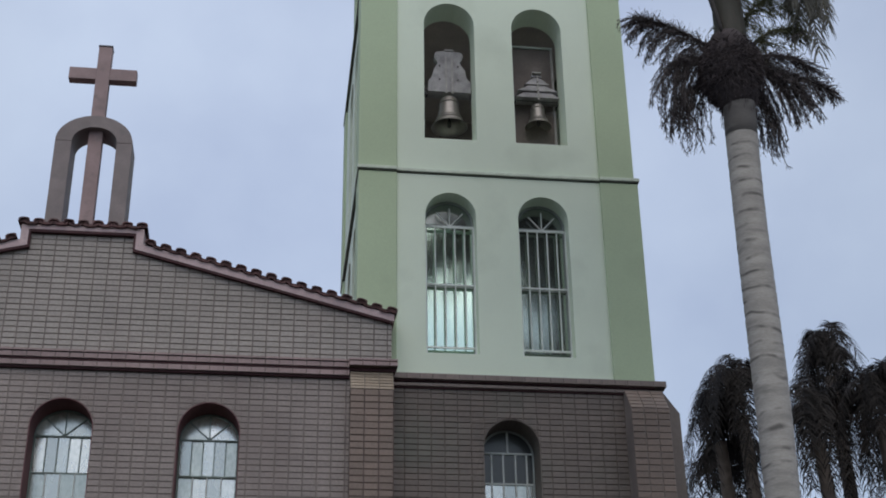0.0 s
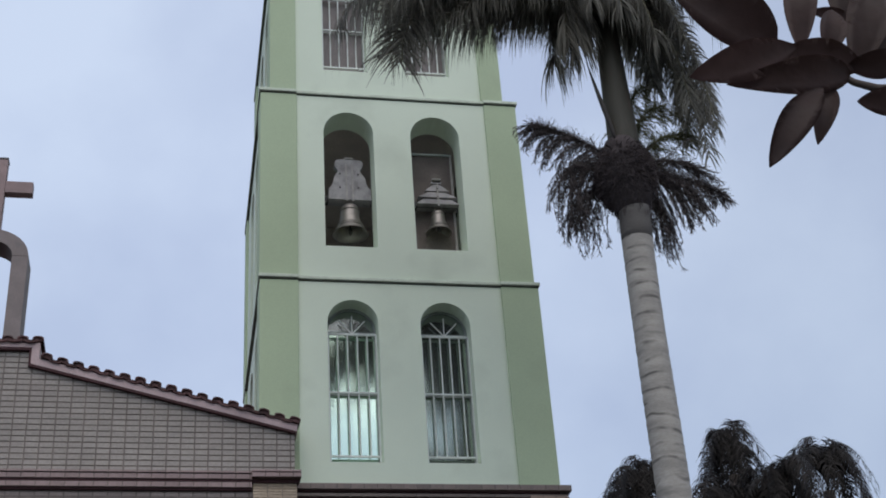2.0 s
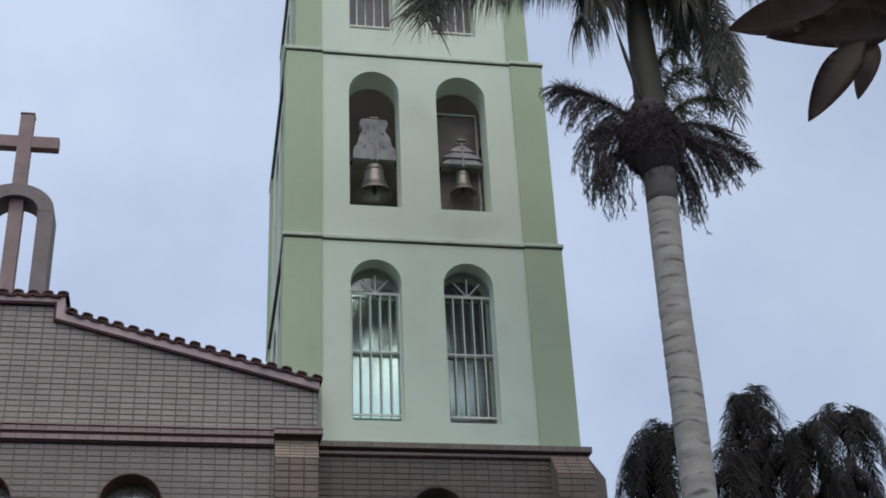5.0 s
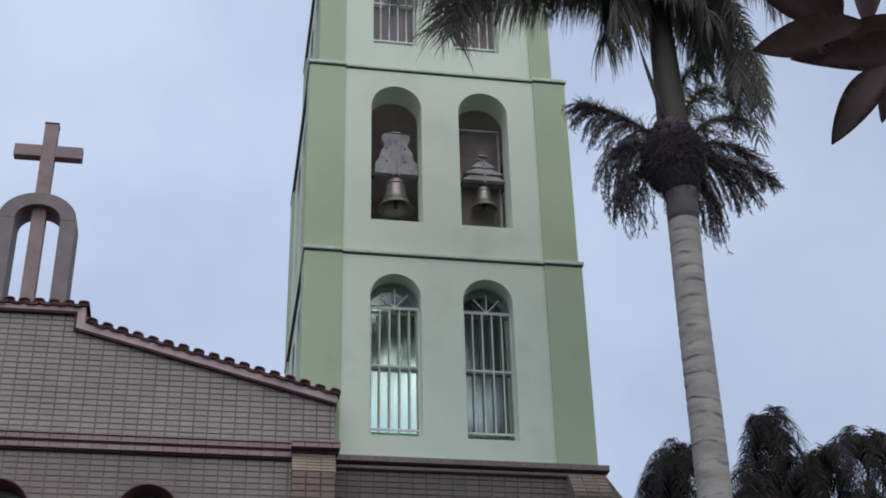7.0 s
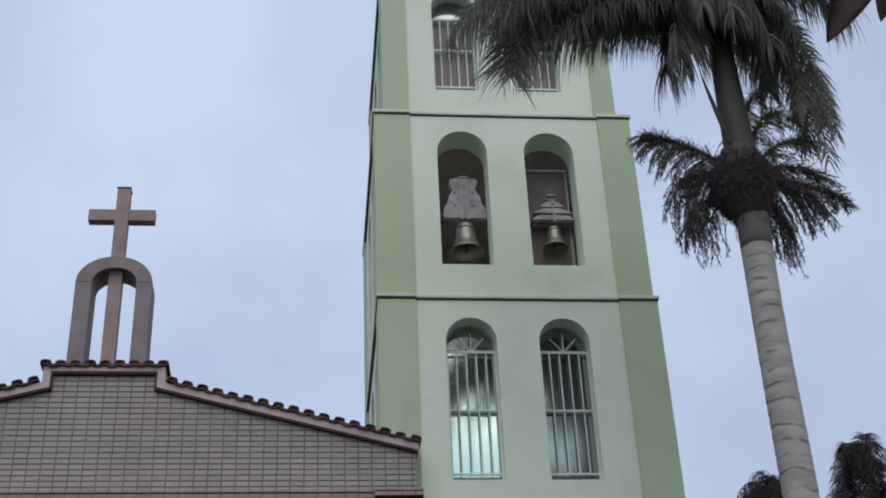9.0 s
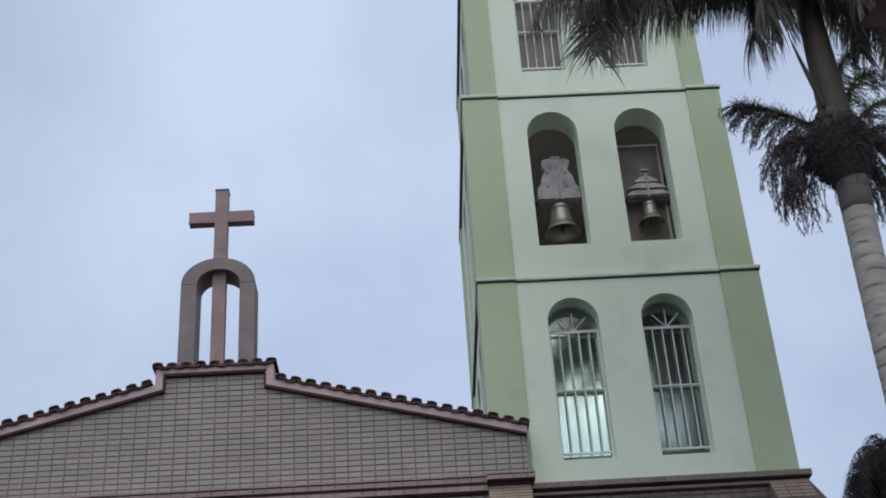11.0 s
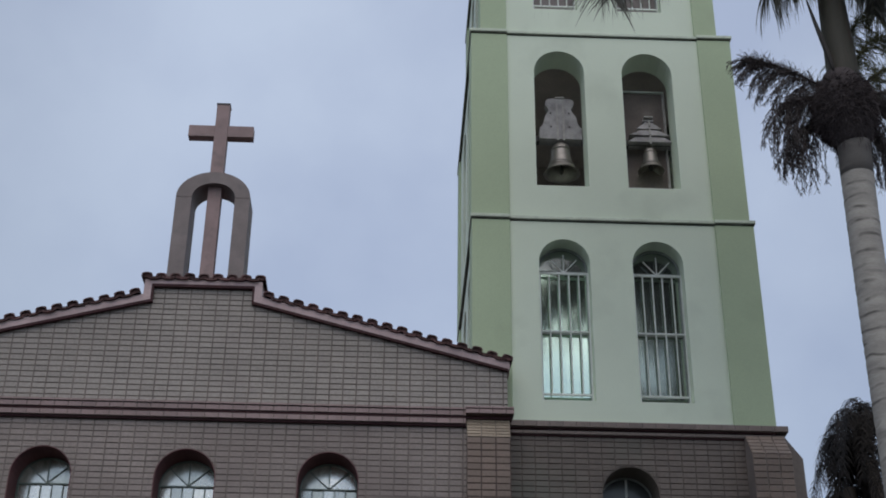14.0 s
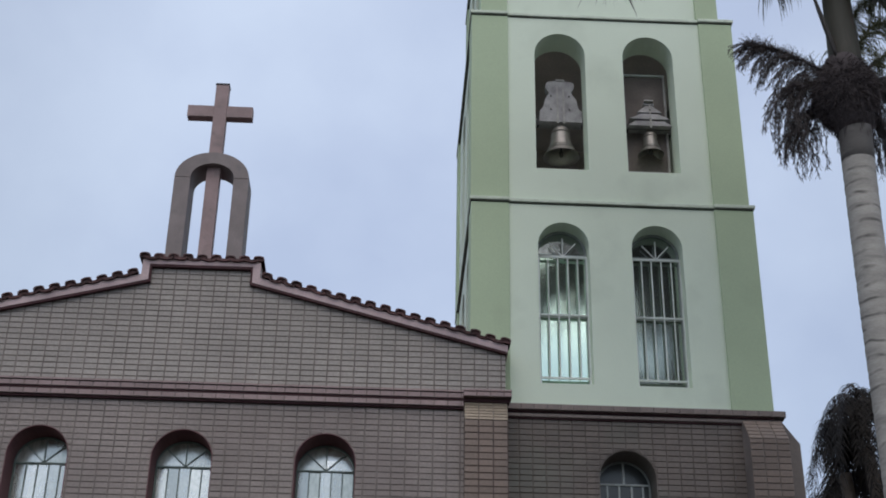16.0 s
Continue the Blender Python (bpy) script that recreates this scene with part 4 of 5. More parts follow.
rng = random.Random(11)
path, radii = [], []
z = 0.0
while z < 10.2:
    ringed = 0.012 if int(z / 0.035) % 4 == 0 else 0.0
    path.append(trunk_at(z) + Vector((0.012 * math.sin(z * 1.3), 0, 0)))
    radii.append(0.167 + 0.06 * math.exp(-z / 0.9) + 0.003 * math.sin(z * 2.1) - ringed * 0.25 + rng.uniform(-0.0015, 0.0015))
    z += 0.035
part("trunk", tube(path, radii, 28), M["palm_trunk"], palm, "pale grey trunk with ring scars", smooth=True)
# darker sleeve round the top of the trunk, below the collar
part("upper_trunk", tube([trunk_at(z) + Vector((0.012 * math.sin(z * 1.3), 0, 0)) for z in (9.22, 9.225, 9.35, 9.5, 9.75)], [0.164, 0.1695, 0.1715, 0.1725, 0.173], 28), M["trunk_dark"], palm, "darker upper trunk under the fibre collar", smooth=True)
cs = [(10.15, 0.19), (10.5, 0.175), (11.0, 0.16), (11.6, 0.145), (12.2, 0.13), (12.6, 0.1)]
part("crownshaft", tube([trunk_at(z) + Vector((0.0 - 0.022 * (z - 10.15), 0, 0)) for z, r in cs], [r for z, r in cs], 20), M["crownshaft"], palm, "smooth green crownshaft", smooth=True)


def bezier(p, n):
    out = []
    for i in range(n + 1):
        t = i / n
        out.append(sum((c * Vector(q) for c, q in zip(((1 - t) ** 3, 3 * t * (1 - t) ** 2, 3 * t * t * (1 - t), t ** 3), p)), Vector()))
    return out


def frond_mesh(ctrl, leaflets, length, width, droop, seed, spread=0.9, start=0.12, raise_=0.25, across=False):
    """The leaflets of one feather frond: narrow folded blades in two uneven ranks that bend down."""
    rng = random.Random(seed)
    pts = bezier(ctrl, 60)
    verts, faces = [], []
    for i in range(leaflets):
        t = start + (1 - start) * (i + rng.uniform(-0.4, 0.4)) / leaflets
        t = min(0.995, max(start, t))
        k = t * 60
        a = min(59, int(k))
        p = pts[a].lerp(pts[a + 1], k - a)
        d = (pts[min(60, a + 2)] - pts[max(0, a - 1)]).normalized()
        lat = d.cross(Vector((0, 0, 1)))
        if lat.length < 0.1:
            lat = d.cross(Vector((0, 1, 0)))
        if across:
            lat = d.cross(Vector((0, 1, 0)))
        lat.normalize()
        upv = lat.cross(d)
        for s in (-1, 1):
            L = length * (0.35 + 0.65 * math.sin(math.pi * (0.14 + 0.58 * t)) ** 0.7) * rng.uniform(0.75, 1.1)
            out = (lat * s * spread * rng.uniform(0.6, 1.1) + d * (rng.uniform(0.2, 0.65) + 2.6 * max(0.0, t - 0.75) * rng.random()) + upv * (raise_ + rng.uniform(-0.35, 0.45))).normalized()
            n = out.cross(upv)
            n.normalize()
            w = width * rng.uniform(0.7, 1.15)
            q, dirn, base = p.copy(), out.copy(), len(verts)
            segs = 5
            for j in range(segs + 1):
                ww = w * (0.5 if j == 0 else 1.0 - 0.95 * (j / segs) ** 1.6)
                verts += [q - n * ww / 2, q + n * ww / 2]
                dirn = (dirn + Vector((rng.uniform(-0.06, 0.06), rng.uniform(-0.06, 0.06), -droop * (0.4 + 0.6 * j / segs)))).normalized()
                q = q + dirn * L / segs
            faces += [(base + 2 * j, base + 2 * j + 1, base + 2 * j + 3, base + 2 * j + 2) for j in range(segs)]
    return mesh_from(verts, faces, "frond")


def frond(owner, ctrl, leaflets, length, width, droop, seed, mat_, rach=0.03, rib="rachis", **kw):
    pts = bezier(ctrl, 24)
    ob = part("frond", tube(pts, [rach * (1 - 0.85 * i / 24) for i in range(25)], 6), M[rib], owner)
    part("foliage", frond_mesh(ctrl, leaflets, length, width, droop, seed, **kw), mat_, ob)["kind"] = "stuff"
    return ob


C = trunk_at(12.45) + Vector((-0.12, 0, 0))
FRONDS = [  # two bend points and the tip of the midrib, hang of the leaflets, their length
    ((3.7, 11.9, 13.1), (1.8, 11.8, 13.0), (1.5, 11.75, 11.6), 0.7, 0.72),
    ((3.7, 12.0, 12.8), (2.35, 11.95, 12.9), (2.27, 11.95, 11.45), 0.24, 0.56),
    ((3.6, 12.05, 12.9), (2.4, 12.0, 13.0), (2.15, 12.0, 11.58), 0.28, 0.58),
    ((3.8, 11.8, 12.85), (2.6, 11.7, 12.75), (1.95, 11.65, 11.85), 0.8, 0.8),
    ((3.9, 12.2, 12.7), (3.0, 12.3, 12.75), (2.4, 12.3, 12.1), 0.8, 0.78),
    ((4.0, 11.9, 12.65), (3.4, 11.8, 12.6), (2.85, 11.75, 11.95), 0.8, 0.72),
    ((4.1, 12.1, 12.75), (3.5, 12.2, 12.9), (3.2, 12.2, 12.35), 0.8, 0.75),
    ((3.9, 12.0, 13.1), (3.0, 12.1, 13.3), (2.6, 12.1, 12.6), 0.8, 0.85),
    ((3.9, 12.0, 13.4), (2.9, 12.0, 13.8), (2.2, 12.0, 13.2), 0.8, 0.9),
    ((4.0, 12.1, 13.7), (3.1, 12.2, 14.2), (2.5, 12.2, 13.6), 0.8, 0.9),
    ((4.31, 12.00, 13.19), (3.96, 12.00, 13.55), (3.63, 12.00, 12.66), 0.8, 0.77),
    ((4.55, 12.18, 13.57), (4.36, 12.18, 14.00), (4.04, 12.18, 12.70), 0.9, 0.83),
    ((4.46, 11.82, 13.21), (4.28, 11.82, 13.26), (4.18, 11.82, 11.77), 0.9, 0.83),
    ((4.63, 12.00, 13.39), (4.51, 12.00, 13.38), (4.40, 12.00, 12.14), 0.9, 0.79),
    ((4.77, 12.18, 13.57), (4.86, 12.18, 14.00), (4.78, 12.18, 13.10), 0.9, 0.83),
    ((4.79, 11.82, 13.11), (5.16, 11.82, 13.53), (5.31, 11.82, 12.99), 0.9, 0.77),
    ((4.2, 12.2, 12.8), (4.2, 12.25, 12.6), (4.15, 12.3, 11.85), 0.9, 0.75),
    ((4.4, 12.0, 12.7), (4.35, 11.8, 12.5), (4.3, 11.75, 11.75), 0.9, 0.7),
    ((3.9, 12.4, 13.6), (2.9, 12.7, 14.1), (2.0, 12.9, 13.3), 0.7, 0.85),
    ((3.9, 11.7, 13.7), (2.9, 11.4, 14.4), (1.9, 11.2, 13.9), 0.7, 0.85),
    ((4.3, 12.1, 14.0), (3.5, 12.2, 15.0), (2.7, 12.3, 14.9), 0.6, 0.85),
    ((4.6, 12.0, 14.0), (4.7, 12.2, 15.2), (4.9, 12.7, 15.3), 0.6, 0.85),
    ((4.0, 12.6, 13.4), (3.4, 13.4, 14.4), (2.9, 13.9, 14.1), 0.7, 0.85),
    ((5.2, 12.6, 13.5), (5.7, 13.3, 13.7), (6.2, 13.8, 13.2), 0.7, 0.85),
    ((4.9, 12.0, 13.8), (5.5, 11.9, 14.5), (6.4, 11.8, 14.2), 0.6, 0.85),
    ((4.7, 11.7, 13.8), (4.9, 11.2, 14.5), (5.1, 10.5, 14.3), 0.6, 0.85),
    ((5.2, 12.1, 13.4), (6.1, 12.2, 13.7), (6.4, 12.2, 12.8), 0.7, 0.7),
    ((5.1, 11.9, 13.2), (5.9, 11.8, 13.3), (6.3, 11.8, 12.5), 0.7, 0.65),
    ((5.2, 11.95, 12.9), (5.9, 11.9, 12.7), (5.72, 11.85, 10.75), 0.45, 0.42),
    ((5.25, 12.1, 12.9), (6.0, 12.15, 12.75), (5.85, 12.1, 11.1), 0.5, 0.45),
    ((5.1, 12.1, 12.8), (5.75, 12.1, 12.6), (5.65, 12.1, 11.2), 0.6, 0.5),
    ((5.0, 11.7, 12.9), (5.35, 11.5, 12.7), (5.5, 11.4, 11.3), 0.7, 0.5),
    ((5.0, 12.3, 12.75), (5.4, 12.4, 12.6), (5.42, 12.45, 11.7), 0.7, 0.5),
    ((5.0, 12.0, 12.8), (5.3, 12.0, 12.8), (5.45, 12.0, 12.1), 0.8, 0.65),
    ((4.5, 11.7, 12.9), (4.45, 11.5, 12.9), (4.42, 11.45, 12.1), 0.9, 0.5),
    ((4.7, 11.6, 12.9), (4.75, 11.45, 12.8), (4.75, 11.4, 12.0), 0.9, 0.6),
    ((4.9, 11.7, 12.8), (5.05, 11.5, 12.7), (5.12, 11.45, 11.6), 0.9, 0.6),
    ((3.9, 12.5, 13.5), (3.0, 12.9, 13.9), (2.35, 13.1, 13.0), 0.8, 0.8),
    ((3.9, 12.6, 13.7), (2.8, 13.0, 14.3), (2.1, 13.2, 13.5), 0.8, 0.85),
    ((5.1, 11.9, 12.9), (5.75, 11.8, 12.7), (5.78, 11.75, 10.6), 0.6, 0.3),
    ((5.1, 12.2, 12.8), (5.7, 12.3, 12.5), (5.68, 12.35, 10.9), 0.6, 0.32),
    ((5.0, 11.8, 12.7), (5.45, 11.7, 12.4), (5.48, 11.65, 10.85), 0.7, 0.42),
    ((5.0, 12.1, 12.75), (5.65, 12.1, 12.45), (5.6, 12.1, 10.65), 0.7, 0.4),
    ((5.1, 12.0, 12.85), (5.72, 11.9, 12.6), (5.7, 11.9, 10.3), 0.6, 0.36),
]
for i, (a, b_, e, hang, long_) in enumerate(FRONDS):
    frond(palm, [C, Vector(a), Vector(b_), Vector(e)], 170 if hang < 0.45 else 180, long_, 0.021, hang, 50 + i, M["frond"], spread=0.7 if hang < 0.35 else 0.75 if hang < 0.85 else 0.5, raise_=-0.05 if hang < 0.85 else -0.35, across=hang < 0.35)
# the hanging spear left of the crownshaft
part("spathe", tube(bezier([(4.6, 11.85, 10.45), (4.55, 11.84, 10.75), (4.47, 11.83, 11.0), (4.385, 11.82, 11.5)], 10), [0.012, 0.022, 0.026, 0.028, 0.028, 0.026, 0.024, 0.02, 0.016, 0.01, 0.004], 8), M["spathe"], palm, "dark woody flower sheath", smooth=True)


def strand(verts, faces, rng, p, dirn, L, width, pull, wild, segs=4):
    """One thin ribbon that curls downwards."""
    n = dirn.cross(Vector((rng.uniform(-1, 1), rng.uniform(-1, 1), 0.2))).normalized()
    q, base = p.copy(), len(verts)
    for j in range(segs + 1):
        w = width * (1.25 if j % 2 else 0.7) * (1 - 0.35 * j / segs)
        verts += [q - n * w / 2, q + n * w / 2]
        dirn = (dirn + Vector((rng.uniform(-wild, wild), rng.uniform(-wild, wild), -pull + rng.uniform(-wild, wild)))).normalized()
        q = q + dirn * L / segs
    faces += [(base + 2 * j, base + 2 * j + 1, base + 2 * j + 3, base + 2 * j + 2) for j in range(segs)]


def flower_mesh(ctrl, branches, near, far, seed, pull=0.5, wild=0.1, stroke=0.062):
    """A flower stalk: branchlets that hang off one bending stem, each beset with short curling strokes of buds."""
    rng = random.Random(seed)
    pts = bezier(ctrl, 40)
    verts, faces = [], []
    for i in range(branches):
        t = 0.08 + 0.92 * (i + rng.random()) / branches
        k = t * 39.9
        a = int(k)
        p = pts[a].lerp(pts[a + 1], k - a)
        d = (pts[a + 1] - pts[a]).normalized()
        ang = rng.uniform(0, 2 * math.pi)
        dirn = (Vector((math.cos(ang) * 0.5, abs(math.sin(ang)) * 0.6 - 0.1, rng.uniform(-0.7, 0.15))) + d * rng.uniform(0.5, 1.4)).normalized()
        dirn.z = min(dirn.z, 0.12)
        L = (near + (far - near) * t) * rng.uniform(0.6, 1.15)
        steps = max(3, int(L / 0.06))
        q = p.copy()
        for j in range(steps):
            nxt = (dirn + Vector((rng.uniform(-wild, wild), rng.uniform(-wild, wild), -pull * (0.5 + j / steps)))).normalized()
            strand(verts, faces, rng, q, dirn, L / steps, 0.008, 0.05, 0.05, 1)
            for m in range(6):
                e = Vector((rng.gauss(0, 1), rng.gauss(0, 1), rng.gauss(-0.3, 0.6))).normalized()
                strand(verts, faces, rng, q + dirn * rng.random() * L / steps, (e * 0.8 + dirn).normalized(), stroke * rng.uniform(0.4, 1.4), 0.0068, 0.3, 0.25, 2)
            q = q + dirn * L / steps
            dirn = nxt
    for i in range(branches * 9):
        k = rng.uniform(0.2, 0.999) * 40
        e = Vector((rng.gauss(0, 1), rng.gauss(0, 1), rng.gauss(0.3, 0.8))).normalized()
        strand(verts, faces, rng, pts[int(k)], (e + (pts[int(k) + 1] - pts[int(k)]).normalized() * 0.8).normalized(), stroke * rng.uniform(0.8, 2.6), 0.007, 0.15, 0.25, 3)
    return mesh_from(verts, faces, "flower_stalk")


H = trunk_at(10.15)
STALKS = [  # two bend points and the tip of the stem, branches, their length at the foot and at the tip, their downward pull, their sway
    ((-0.4, 0.06, 0.4), (-0.75, 0.06, 0.56), (-1.03, 0.06, 0.58), 110, 0.86, 0.22, 0.3, 0.22),
    ((-0.3, 0.06, 0.12), (-0.5, 0.06, 0.14), (-0.62, 0.06, 0.02), 56, 1.05, 0.7, 0.3, 0.22),
    ((-0.2, 0.2, 0.0), (-0.35, 0.3, -0.05), (-0.5, 0.35, -0.25), 46, 0.95, 0.6, 0.3, 0.22),
    ((0.4, 0.06, 0.02), (0.75, 0.06, -0.02), (1.14, 0.06, -0.25), 78, 0.88, 0.14, 0.12, 0.05),
    ((0.3, 0.06, 0.05), (0.55, 0.06, 0.02), (0.8, 0.06, -0.3), 54, 0.95, 0.4, 0.16, 0.06),
    ((0.2, 0.2, 0.0), (0.4, 0.3, -0.1), (0.5, 0.35, -0.45), 52, 0.92, 0.55, 0.3, 0.18),
    ((0.35, 0.0, 0.2), (0.65, 0.0, 0.22), (0.95, 0.06, 0.02), 50, 0.7, 0.25, 0.06, 0.12),
    ((0.25, 0.05, 0.3), (0.45, 0.1, 0.62), (0.85, 0.1, 0.62), 56, 0.55, 0.3, 0.16, 0.2),
    ((0.15, 0.1, 0.5), (0.25, 0.1, 0.95), (0.6, 0.1, 1.0), 60, 0.5, 0.35, 0.2, 0.2),
    ((0.12, 0.15, 0.6), (0.15, 0.2, 1.15), (0.42, 0.2, 1.35), 46, 0.4, 0.4, 0.25, 0.2),
]
for i, (a, b_, e, n, L, L2, pull, sway) in enumerate(STALKS):
    ctrl = [H, H + Vector(a), H + Vector(b_), H + Vector(e)]
    st = part("flower_stalk", tube(bezier(ctrl, 14), [0.024 * (1 - 0.8 * j / 14) for j in range(15)], 7), M["spathe"], palm, "brown feathery flower stalk")
    part("flower_fringe", flower_mesh(ctrl, n, L, L2, 80 + i, pull, sway), M["flower_young"] if i > 6 else M["flower"], st)["kind"] = "stuff"
# a matted collar of old fibre round the foot of the crownshaft
FIBRE = [(9.6, 0.172), (9.68, 0.21), (9.78, 0.258), (9.9, 0.295), (10.0, 0.31), (10.1, 0.31), (10.22, 0.29), (10.36, 0.24), (10.5, 0.178)]
collar = part("fibre_collar", tube([trunk_at(z) + Vector((-0.05 * min(1, max(0, (z - 9.6) / 0.35)), 0, 0)) for z, r in FIBRE], [r for z, r in FIBRE], 24), M["collar_fibre"], palm, "matted dark brown fibre collar", smooth=True)
CO = trunk_at(10.05) + Vector((-0.05, 0, 0))
verts, faces = [], []
rng = random.Random(99)
for i in range(12000):
    e = Vector((rng.gauss(0, 1), rng.gauss(0, 1), rng.gauss(0, 1))).normalized()
    p = Vector((e.x * 0.31, e.y * 0.31, e.z * 0.42)) * rng.uniform(0.86, 1.04)
    strand(verts, faces, rng, p, (e + Vector((0, 0, -0.6))).normalized(), rng.uniform(0.03, 0.1), 0.008, 0.3, 0.5, 2)
for i in range(260):
    # frayed lower hem on the trunk
    z, a = 9.76 - 0.24 * rng.random() ** 1.7, rng.uniform(0, 2 * math.pi)
    e = Vector((math.cos(a), math.sin(a), 0))
    strand(verts, faces, rng, trunk_at(z) - CO + e * (0.172 + 0.15 * max(0, z - 9.55)), (e * 0.06 + Vector((0, 0, -1))).normalized(), rng.uniform(0.05, 0.12), 0.007, 0.2, 0.06, 2)
loose = part("loose_fibre", mesh_from(verts, faces, "loose_fibre"), M["collar_fibre"], collar)
loose["kind"] = "stuff"
loose.location = CO


# ---- far palms ----
def far_palm(x, y, top, seed, count=15, reach=1.2, leng=0.55, fall=1.8, low=0.7):
    t = thing("palm_tree", "distant palm with long hanging fronds, coloured dark as a silhouette", "palm", group="palms behind the square")
    rng = random.Random(seed)
    part("trunk", tube([(x + 0.05 * math.sin(k), y, (top - 1.3) * k / 10) for k in range(11)], [0.17 - 0.004 * k for k in range(11)], 12), M["bark"], t, smooth=True)
    h = Vector((x, y, top - 1.25))
    count = int(count * 1.3)
    for i in range(count):
        a = 2 * math.pi * i / count + rng.uniform(-0.3, 0.3)
        d = Vector((math.cos(a), math.sin(a), 0))
        w = Vector((-d.y, d.x, 0)) * rng.uniform(-0.3, 0.3)
        r, lift = reach * rng.uniform(0.45, 1.1), rng.uniform(low, 1.62)
        ctrl = [h, h + d * r * 0.15 + Vector((0, 0, lift)), h + d * r * 0.8 + w + Vector((0, 0, lift)), h + d * r * 1.05 + w * 2 + Vector((0, 0, -rng.uniform(0.2, 1.0) * fall))]
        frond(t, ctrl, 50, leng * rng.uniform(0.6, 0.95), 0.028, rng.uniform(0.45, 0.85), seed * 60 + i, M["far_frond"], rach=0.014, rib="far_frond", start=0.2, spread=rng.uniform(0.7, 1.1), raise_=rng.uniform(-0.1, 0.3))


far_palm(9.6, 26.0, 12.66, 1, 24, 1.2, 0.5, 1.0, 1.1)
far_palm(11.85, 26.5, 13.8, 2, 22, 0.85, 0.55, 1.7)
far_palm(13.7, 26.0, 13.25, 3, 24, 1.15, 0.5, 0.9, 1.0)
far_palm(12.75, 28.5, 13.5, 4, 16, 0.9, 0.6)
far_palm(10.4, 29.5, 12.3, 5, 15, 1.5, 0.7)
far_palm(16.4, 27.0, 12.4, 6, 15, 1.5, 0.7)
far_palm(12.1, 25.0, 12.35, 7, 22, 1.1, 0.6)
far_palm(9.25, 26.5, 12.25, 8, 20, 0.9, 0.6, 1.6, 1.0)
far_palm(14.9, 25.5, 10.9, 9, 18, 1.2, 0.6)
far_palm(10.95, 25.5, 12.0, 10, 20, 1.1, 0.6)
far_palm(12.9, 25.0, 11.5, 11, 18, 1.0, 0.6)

# ---- the broad-leaved tree over the camera ----
tree = thing("broadleaf_tree", "broad-leaved tree with dark leathery leaves on bare twigs", "tree")
part("trunk", tube([(1.75, 0.4, 0), (1.72, 0.42, 0.7), (1.66, 0.44, 1.3), (1.6, 0.42, 1.9), (1.62, 0.3, 2.9)], [0.07, 0.06, 0.052, 0.042, 0.02], 16), M["bark"], tree, smooth=True)
part("limb", tube([(1.64, 0.44, 1.45), (1.25, 0.58, 1.85), (0.85, 0.66, 2.12), (0.535, 0.685, 2.196)], [0.024, 0.015, 0.008, 0.004], 10), M["bark"], tree, smooth=True)
part("limb", tube([(1.6, 0.42, 1.9), (1.5, 0.05, 2.5), (1.35, -0.4, 3.0)], [0.03, 0.02, 0.008], 10), M["bark"], tree, smooth=True)
part("limb", tube([(1.61, 0.36, 2.2), (1.95, 0.3, 2.7), (2.3, 0.45, 3.1)], [0.026, 0.02, 0.008], 10), M["bark"], tree, smooth=True)
part("twig", tube([(0.535, 0.685, 2.196), (0.476, 0.685, 2.190), (0.446, 0.685, 2.188), (0.430, 0.685, 2.192), (0.412, 0.685, 2.204)], [0.004, 0.0034, 0.003, 0.0025, 0.0018], 8), M["bark"], tree, smooth=True)


def leaf_mesh(base, tip, half, normal, bend=0.12, fold=0.25, skew=0.85):
    """A thick oval leaf with a pointed tip, a folded midrib and a slight bend."""
    base, tip = Vector(base), Vector(tip)
    d = tip - base
    L = d.length
    d.normalize()
    n = Vector(normal)
    n = (n - d * n.dot(d)).normalized()
    s = d.cross(n)
    bm = bmesh.new()
    rows = []
    N = 16
    for i in range(N + 1):
        t = i / N
        w = half * (math.sin(math.pi * min(1, t ** skew)) ** 0.8) * (1 - 0.12 * t) + 0.0004
        c = base + d * L * t + n * bend * L * math.sin(math.pi * t)
        rows.append([bm.verts.new(c + s * w * k + n * fold * w * abs(k)) for k in (-1, -0.5, 0, 0.5, 1)])
    for a, b_ in zip(rows, rows[1:]):
        for k in range(4):
            bm.faces.new((a[k], a[k + 1], b_[k + 1], b_[k]))
    bmesh.ops.solidify(bm, geom=list(bm.faces), thickness=0.0005)
    bmesh.ops.recalc_face_normals(bm, faces=bm.faces)
    return bm


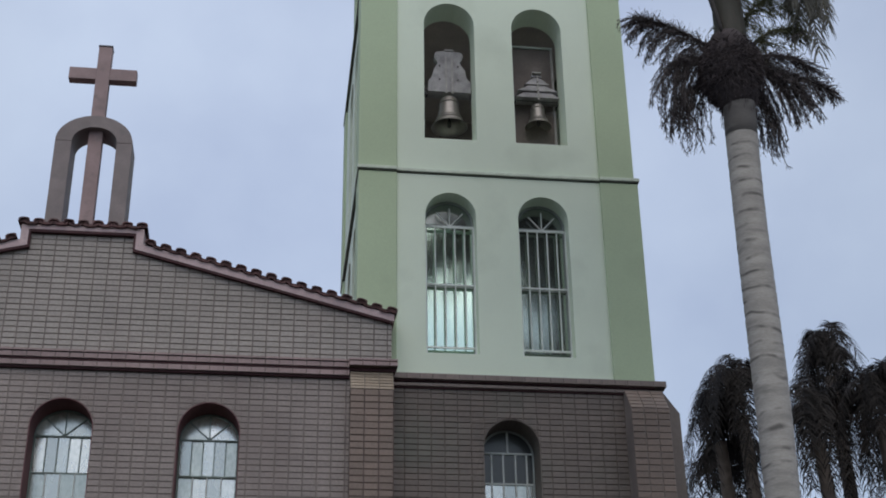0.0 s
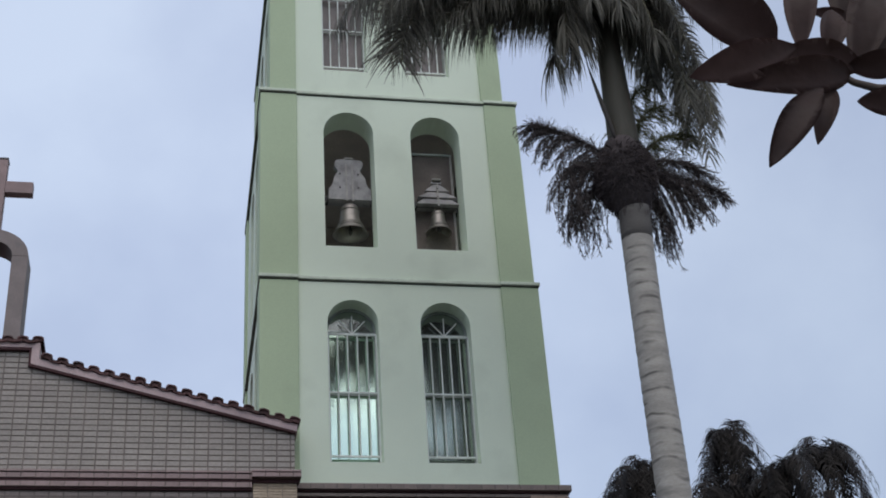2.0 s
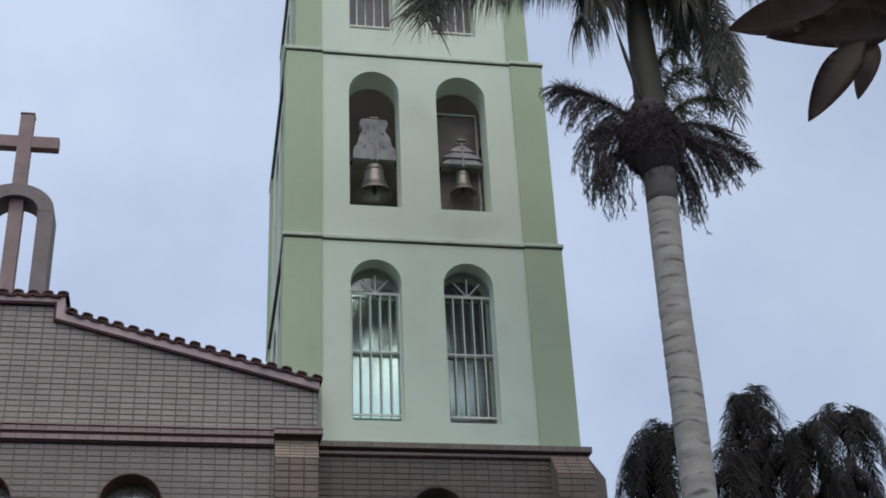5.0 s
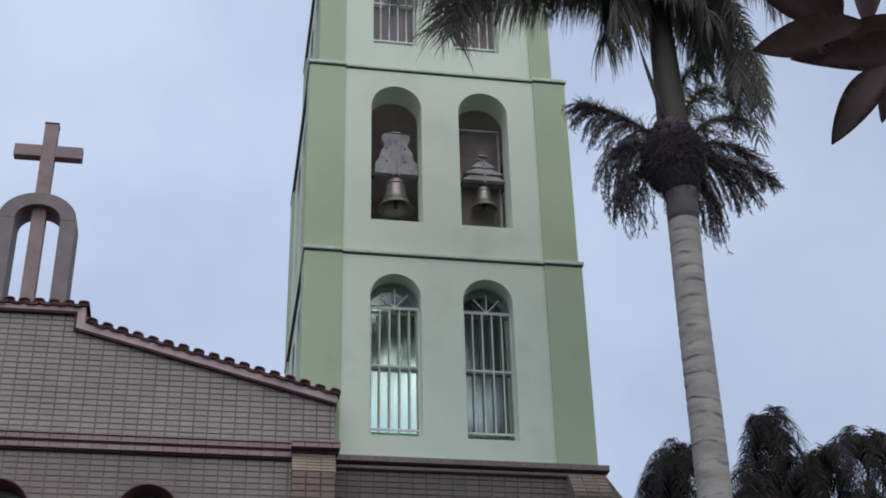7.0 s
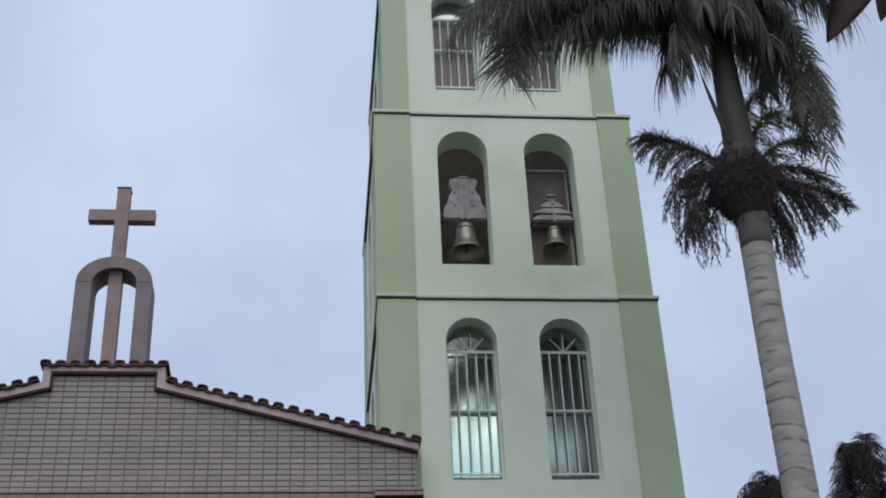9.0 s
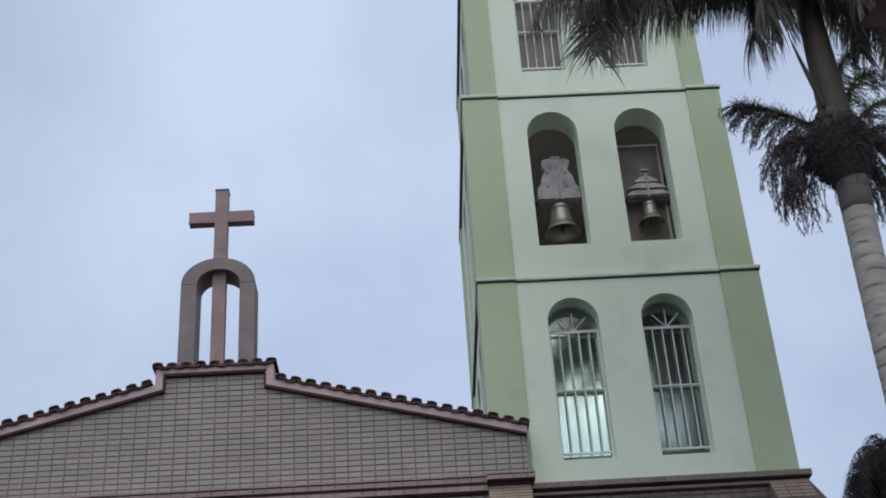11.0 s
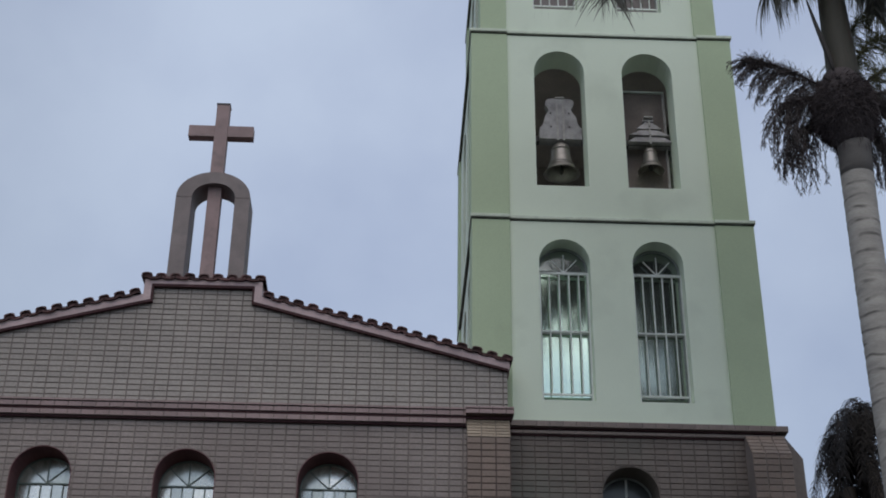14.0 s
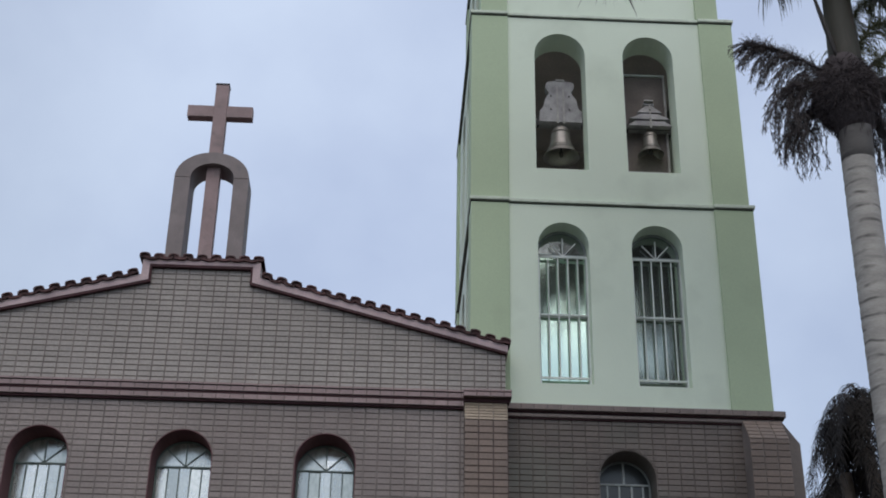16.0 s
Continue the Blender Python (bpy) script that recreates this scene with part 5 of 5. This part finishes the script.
VIEW = Vector((-0.38, -0.74, -0.57))
LEAVES = [  # foot, tip, half width, where it is widest
    ((0.398, 0.672, 2.176), (0.347, 0.672, 2.108), 0.0115, 1.2),
    ((0.411, 0.684, 2.188), (0.391, 0.684, 2.137), 0.0085, 1.0),
    ((0.390, 0.676, 2.213), (0.307, 0.676, 2.180), 0.0140, 1.25),
    ((0.426, 0.680, 2.196), (0.334, 0.680, 2.179), 0.0135, 0.75),
    ((0.383, 0.690, 2.226), (0.312, 0.690, 2.272), 0.0210, 0.8),
    ((0.399, 0.690, 2.220), (0.415, 0.690, 2.298), 0.0120, 1.0),
    ((0.410, 0.676, 2.208), (0.422, 0.676, 2.248), 0.0100, 0.9),
    ((0.447, 0.694, 2.258), (0.416, 0.694, 2.262), 0.0050, 1.0),
    ((0.434, 0.686, 2.203), (0.472, 0.686, 2.294), 0.0160, 0.9),
    ((0.437, 0.690, 2.218), (0.495, 0.690, 2.256), 0.0160, 0.9),
    ((0.445, 0.692, 2.243), (0.456, 0.692, 2.305), 0.0160, 1.0),
    ((0.466, 0.674, 2.170), (0.421, 0.674, 2.167), 0.0105, 1.2),
    ((0.378, 0.684, 2.213), (0.440, 0.684, 2.205), 0.0135, 1.0),
    ((0.425, 0.682, 2.203), (0.474, 0.682, 2.213), 0.0105, 0.9),
    ((0.480, 0.690, 2.214), (0.460, 0.690, 2.207), 0.0040, 1.0),
]
rng = random.Random(21)
for f_, t_, w_, k_ in LEAVES:
    nrm = VIEW + Vector((rng.uniform(-0.25, 0.25), rng.uniform(-0.15, 0.15), rng.uniform(-0.2, 0.2)))
    part("leaf", leaf_mesh(f_, t_, w_, nrm, skew=k_), M["leaf"], tree, smooth=True)
verts, faces = [], []
for c0, r0 in (((1.4, -0.5, 3.1), 0.5), ((1.75, 0.1, 3.2), 0.45), ((2.3, 0.4, 3.2), 0.5), ((1.9, -0.3, 3.6), 0.5)):
    for i in range(170):
        d = Vector((rng.gauss(0, 1), rng.gauss(0, 1), rng.gauss(0, 0.7))).normalized() * r0 * rng.random() ** 0.4
        p = Vector(c0) + d
        e = Vector((rng.uniform(-1, 1), rng.uniform(-1, 1), rng.uniform(-0.9, 0.2))).normalized()
        s = e.cross(Vector((rng.uniform(-0.3, 0.3), rng.uniform(-0.3, 0.3), 1))).normalized()
        k = len(verts)
        verts += [p, p + e * 0.04 + s * 0.015, p + e * 0.09, p + e * 0.04 - s * 0.015]
        faces.append((k, k + 1, k + 2, k + 3))
part("crown", mesh_from(verts, faces, "crown"), M["leaf"], tree)["kind"] = "stuff"

# ---- facing tiles of the large walls ----
def nave_keep(rect):
    cx = sum(p[0] for p in rect) / 4 - XC
    planes = [(0, 1, CAP_Z + 0.03)] if abs(cx) < CAP else [(SLOPE if cx > 0 else -SLOPE, 1, 10.09 + SLOPE * CAP + (SLOPE * XC if cx > 0 else -SLOPE * XC))]
    return plain_keep(nave_holes, planes)(rect)


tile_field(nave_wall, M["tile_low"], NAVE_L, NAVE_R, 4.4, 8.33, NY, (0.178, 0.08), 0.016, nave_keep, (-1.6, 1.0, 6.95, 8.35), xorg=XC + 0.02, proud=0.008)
tile_field(nave_wall, M["tile"], NAVE_L, NAVE_R, 8.58, 10.36, NY, (0.178, 0.08), 0.016, nave_keep, None, xorg=XC + 0.02, proud=0.008)
tile_field(base_wall, M["base_tile"], 1.515, 5.15, 5.0, 8.385, TY, (0.178, 0.08), 0.012, plain_keep([BASE_WIN]), (1.5, 4.6, 7.0, 8.3), name="base_tile")
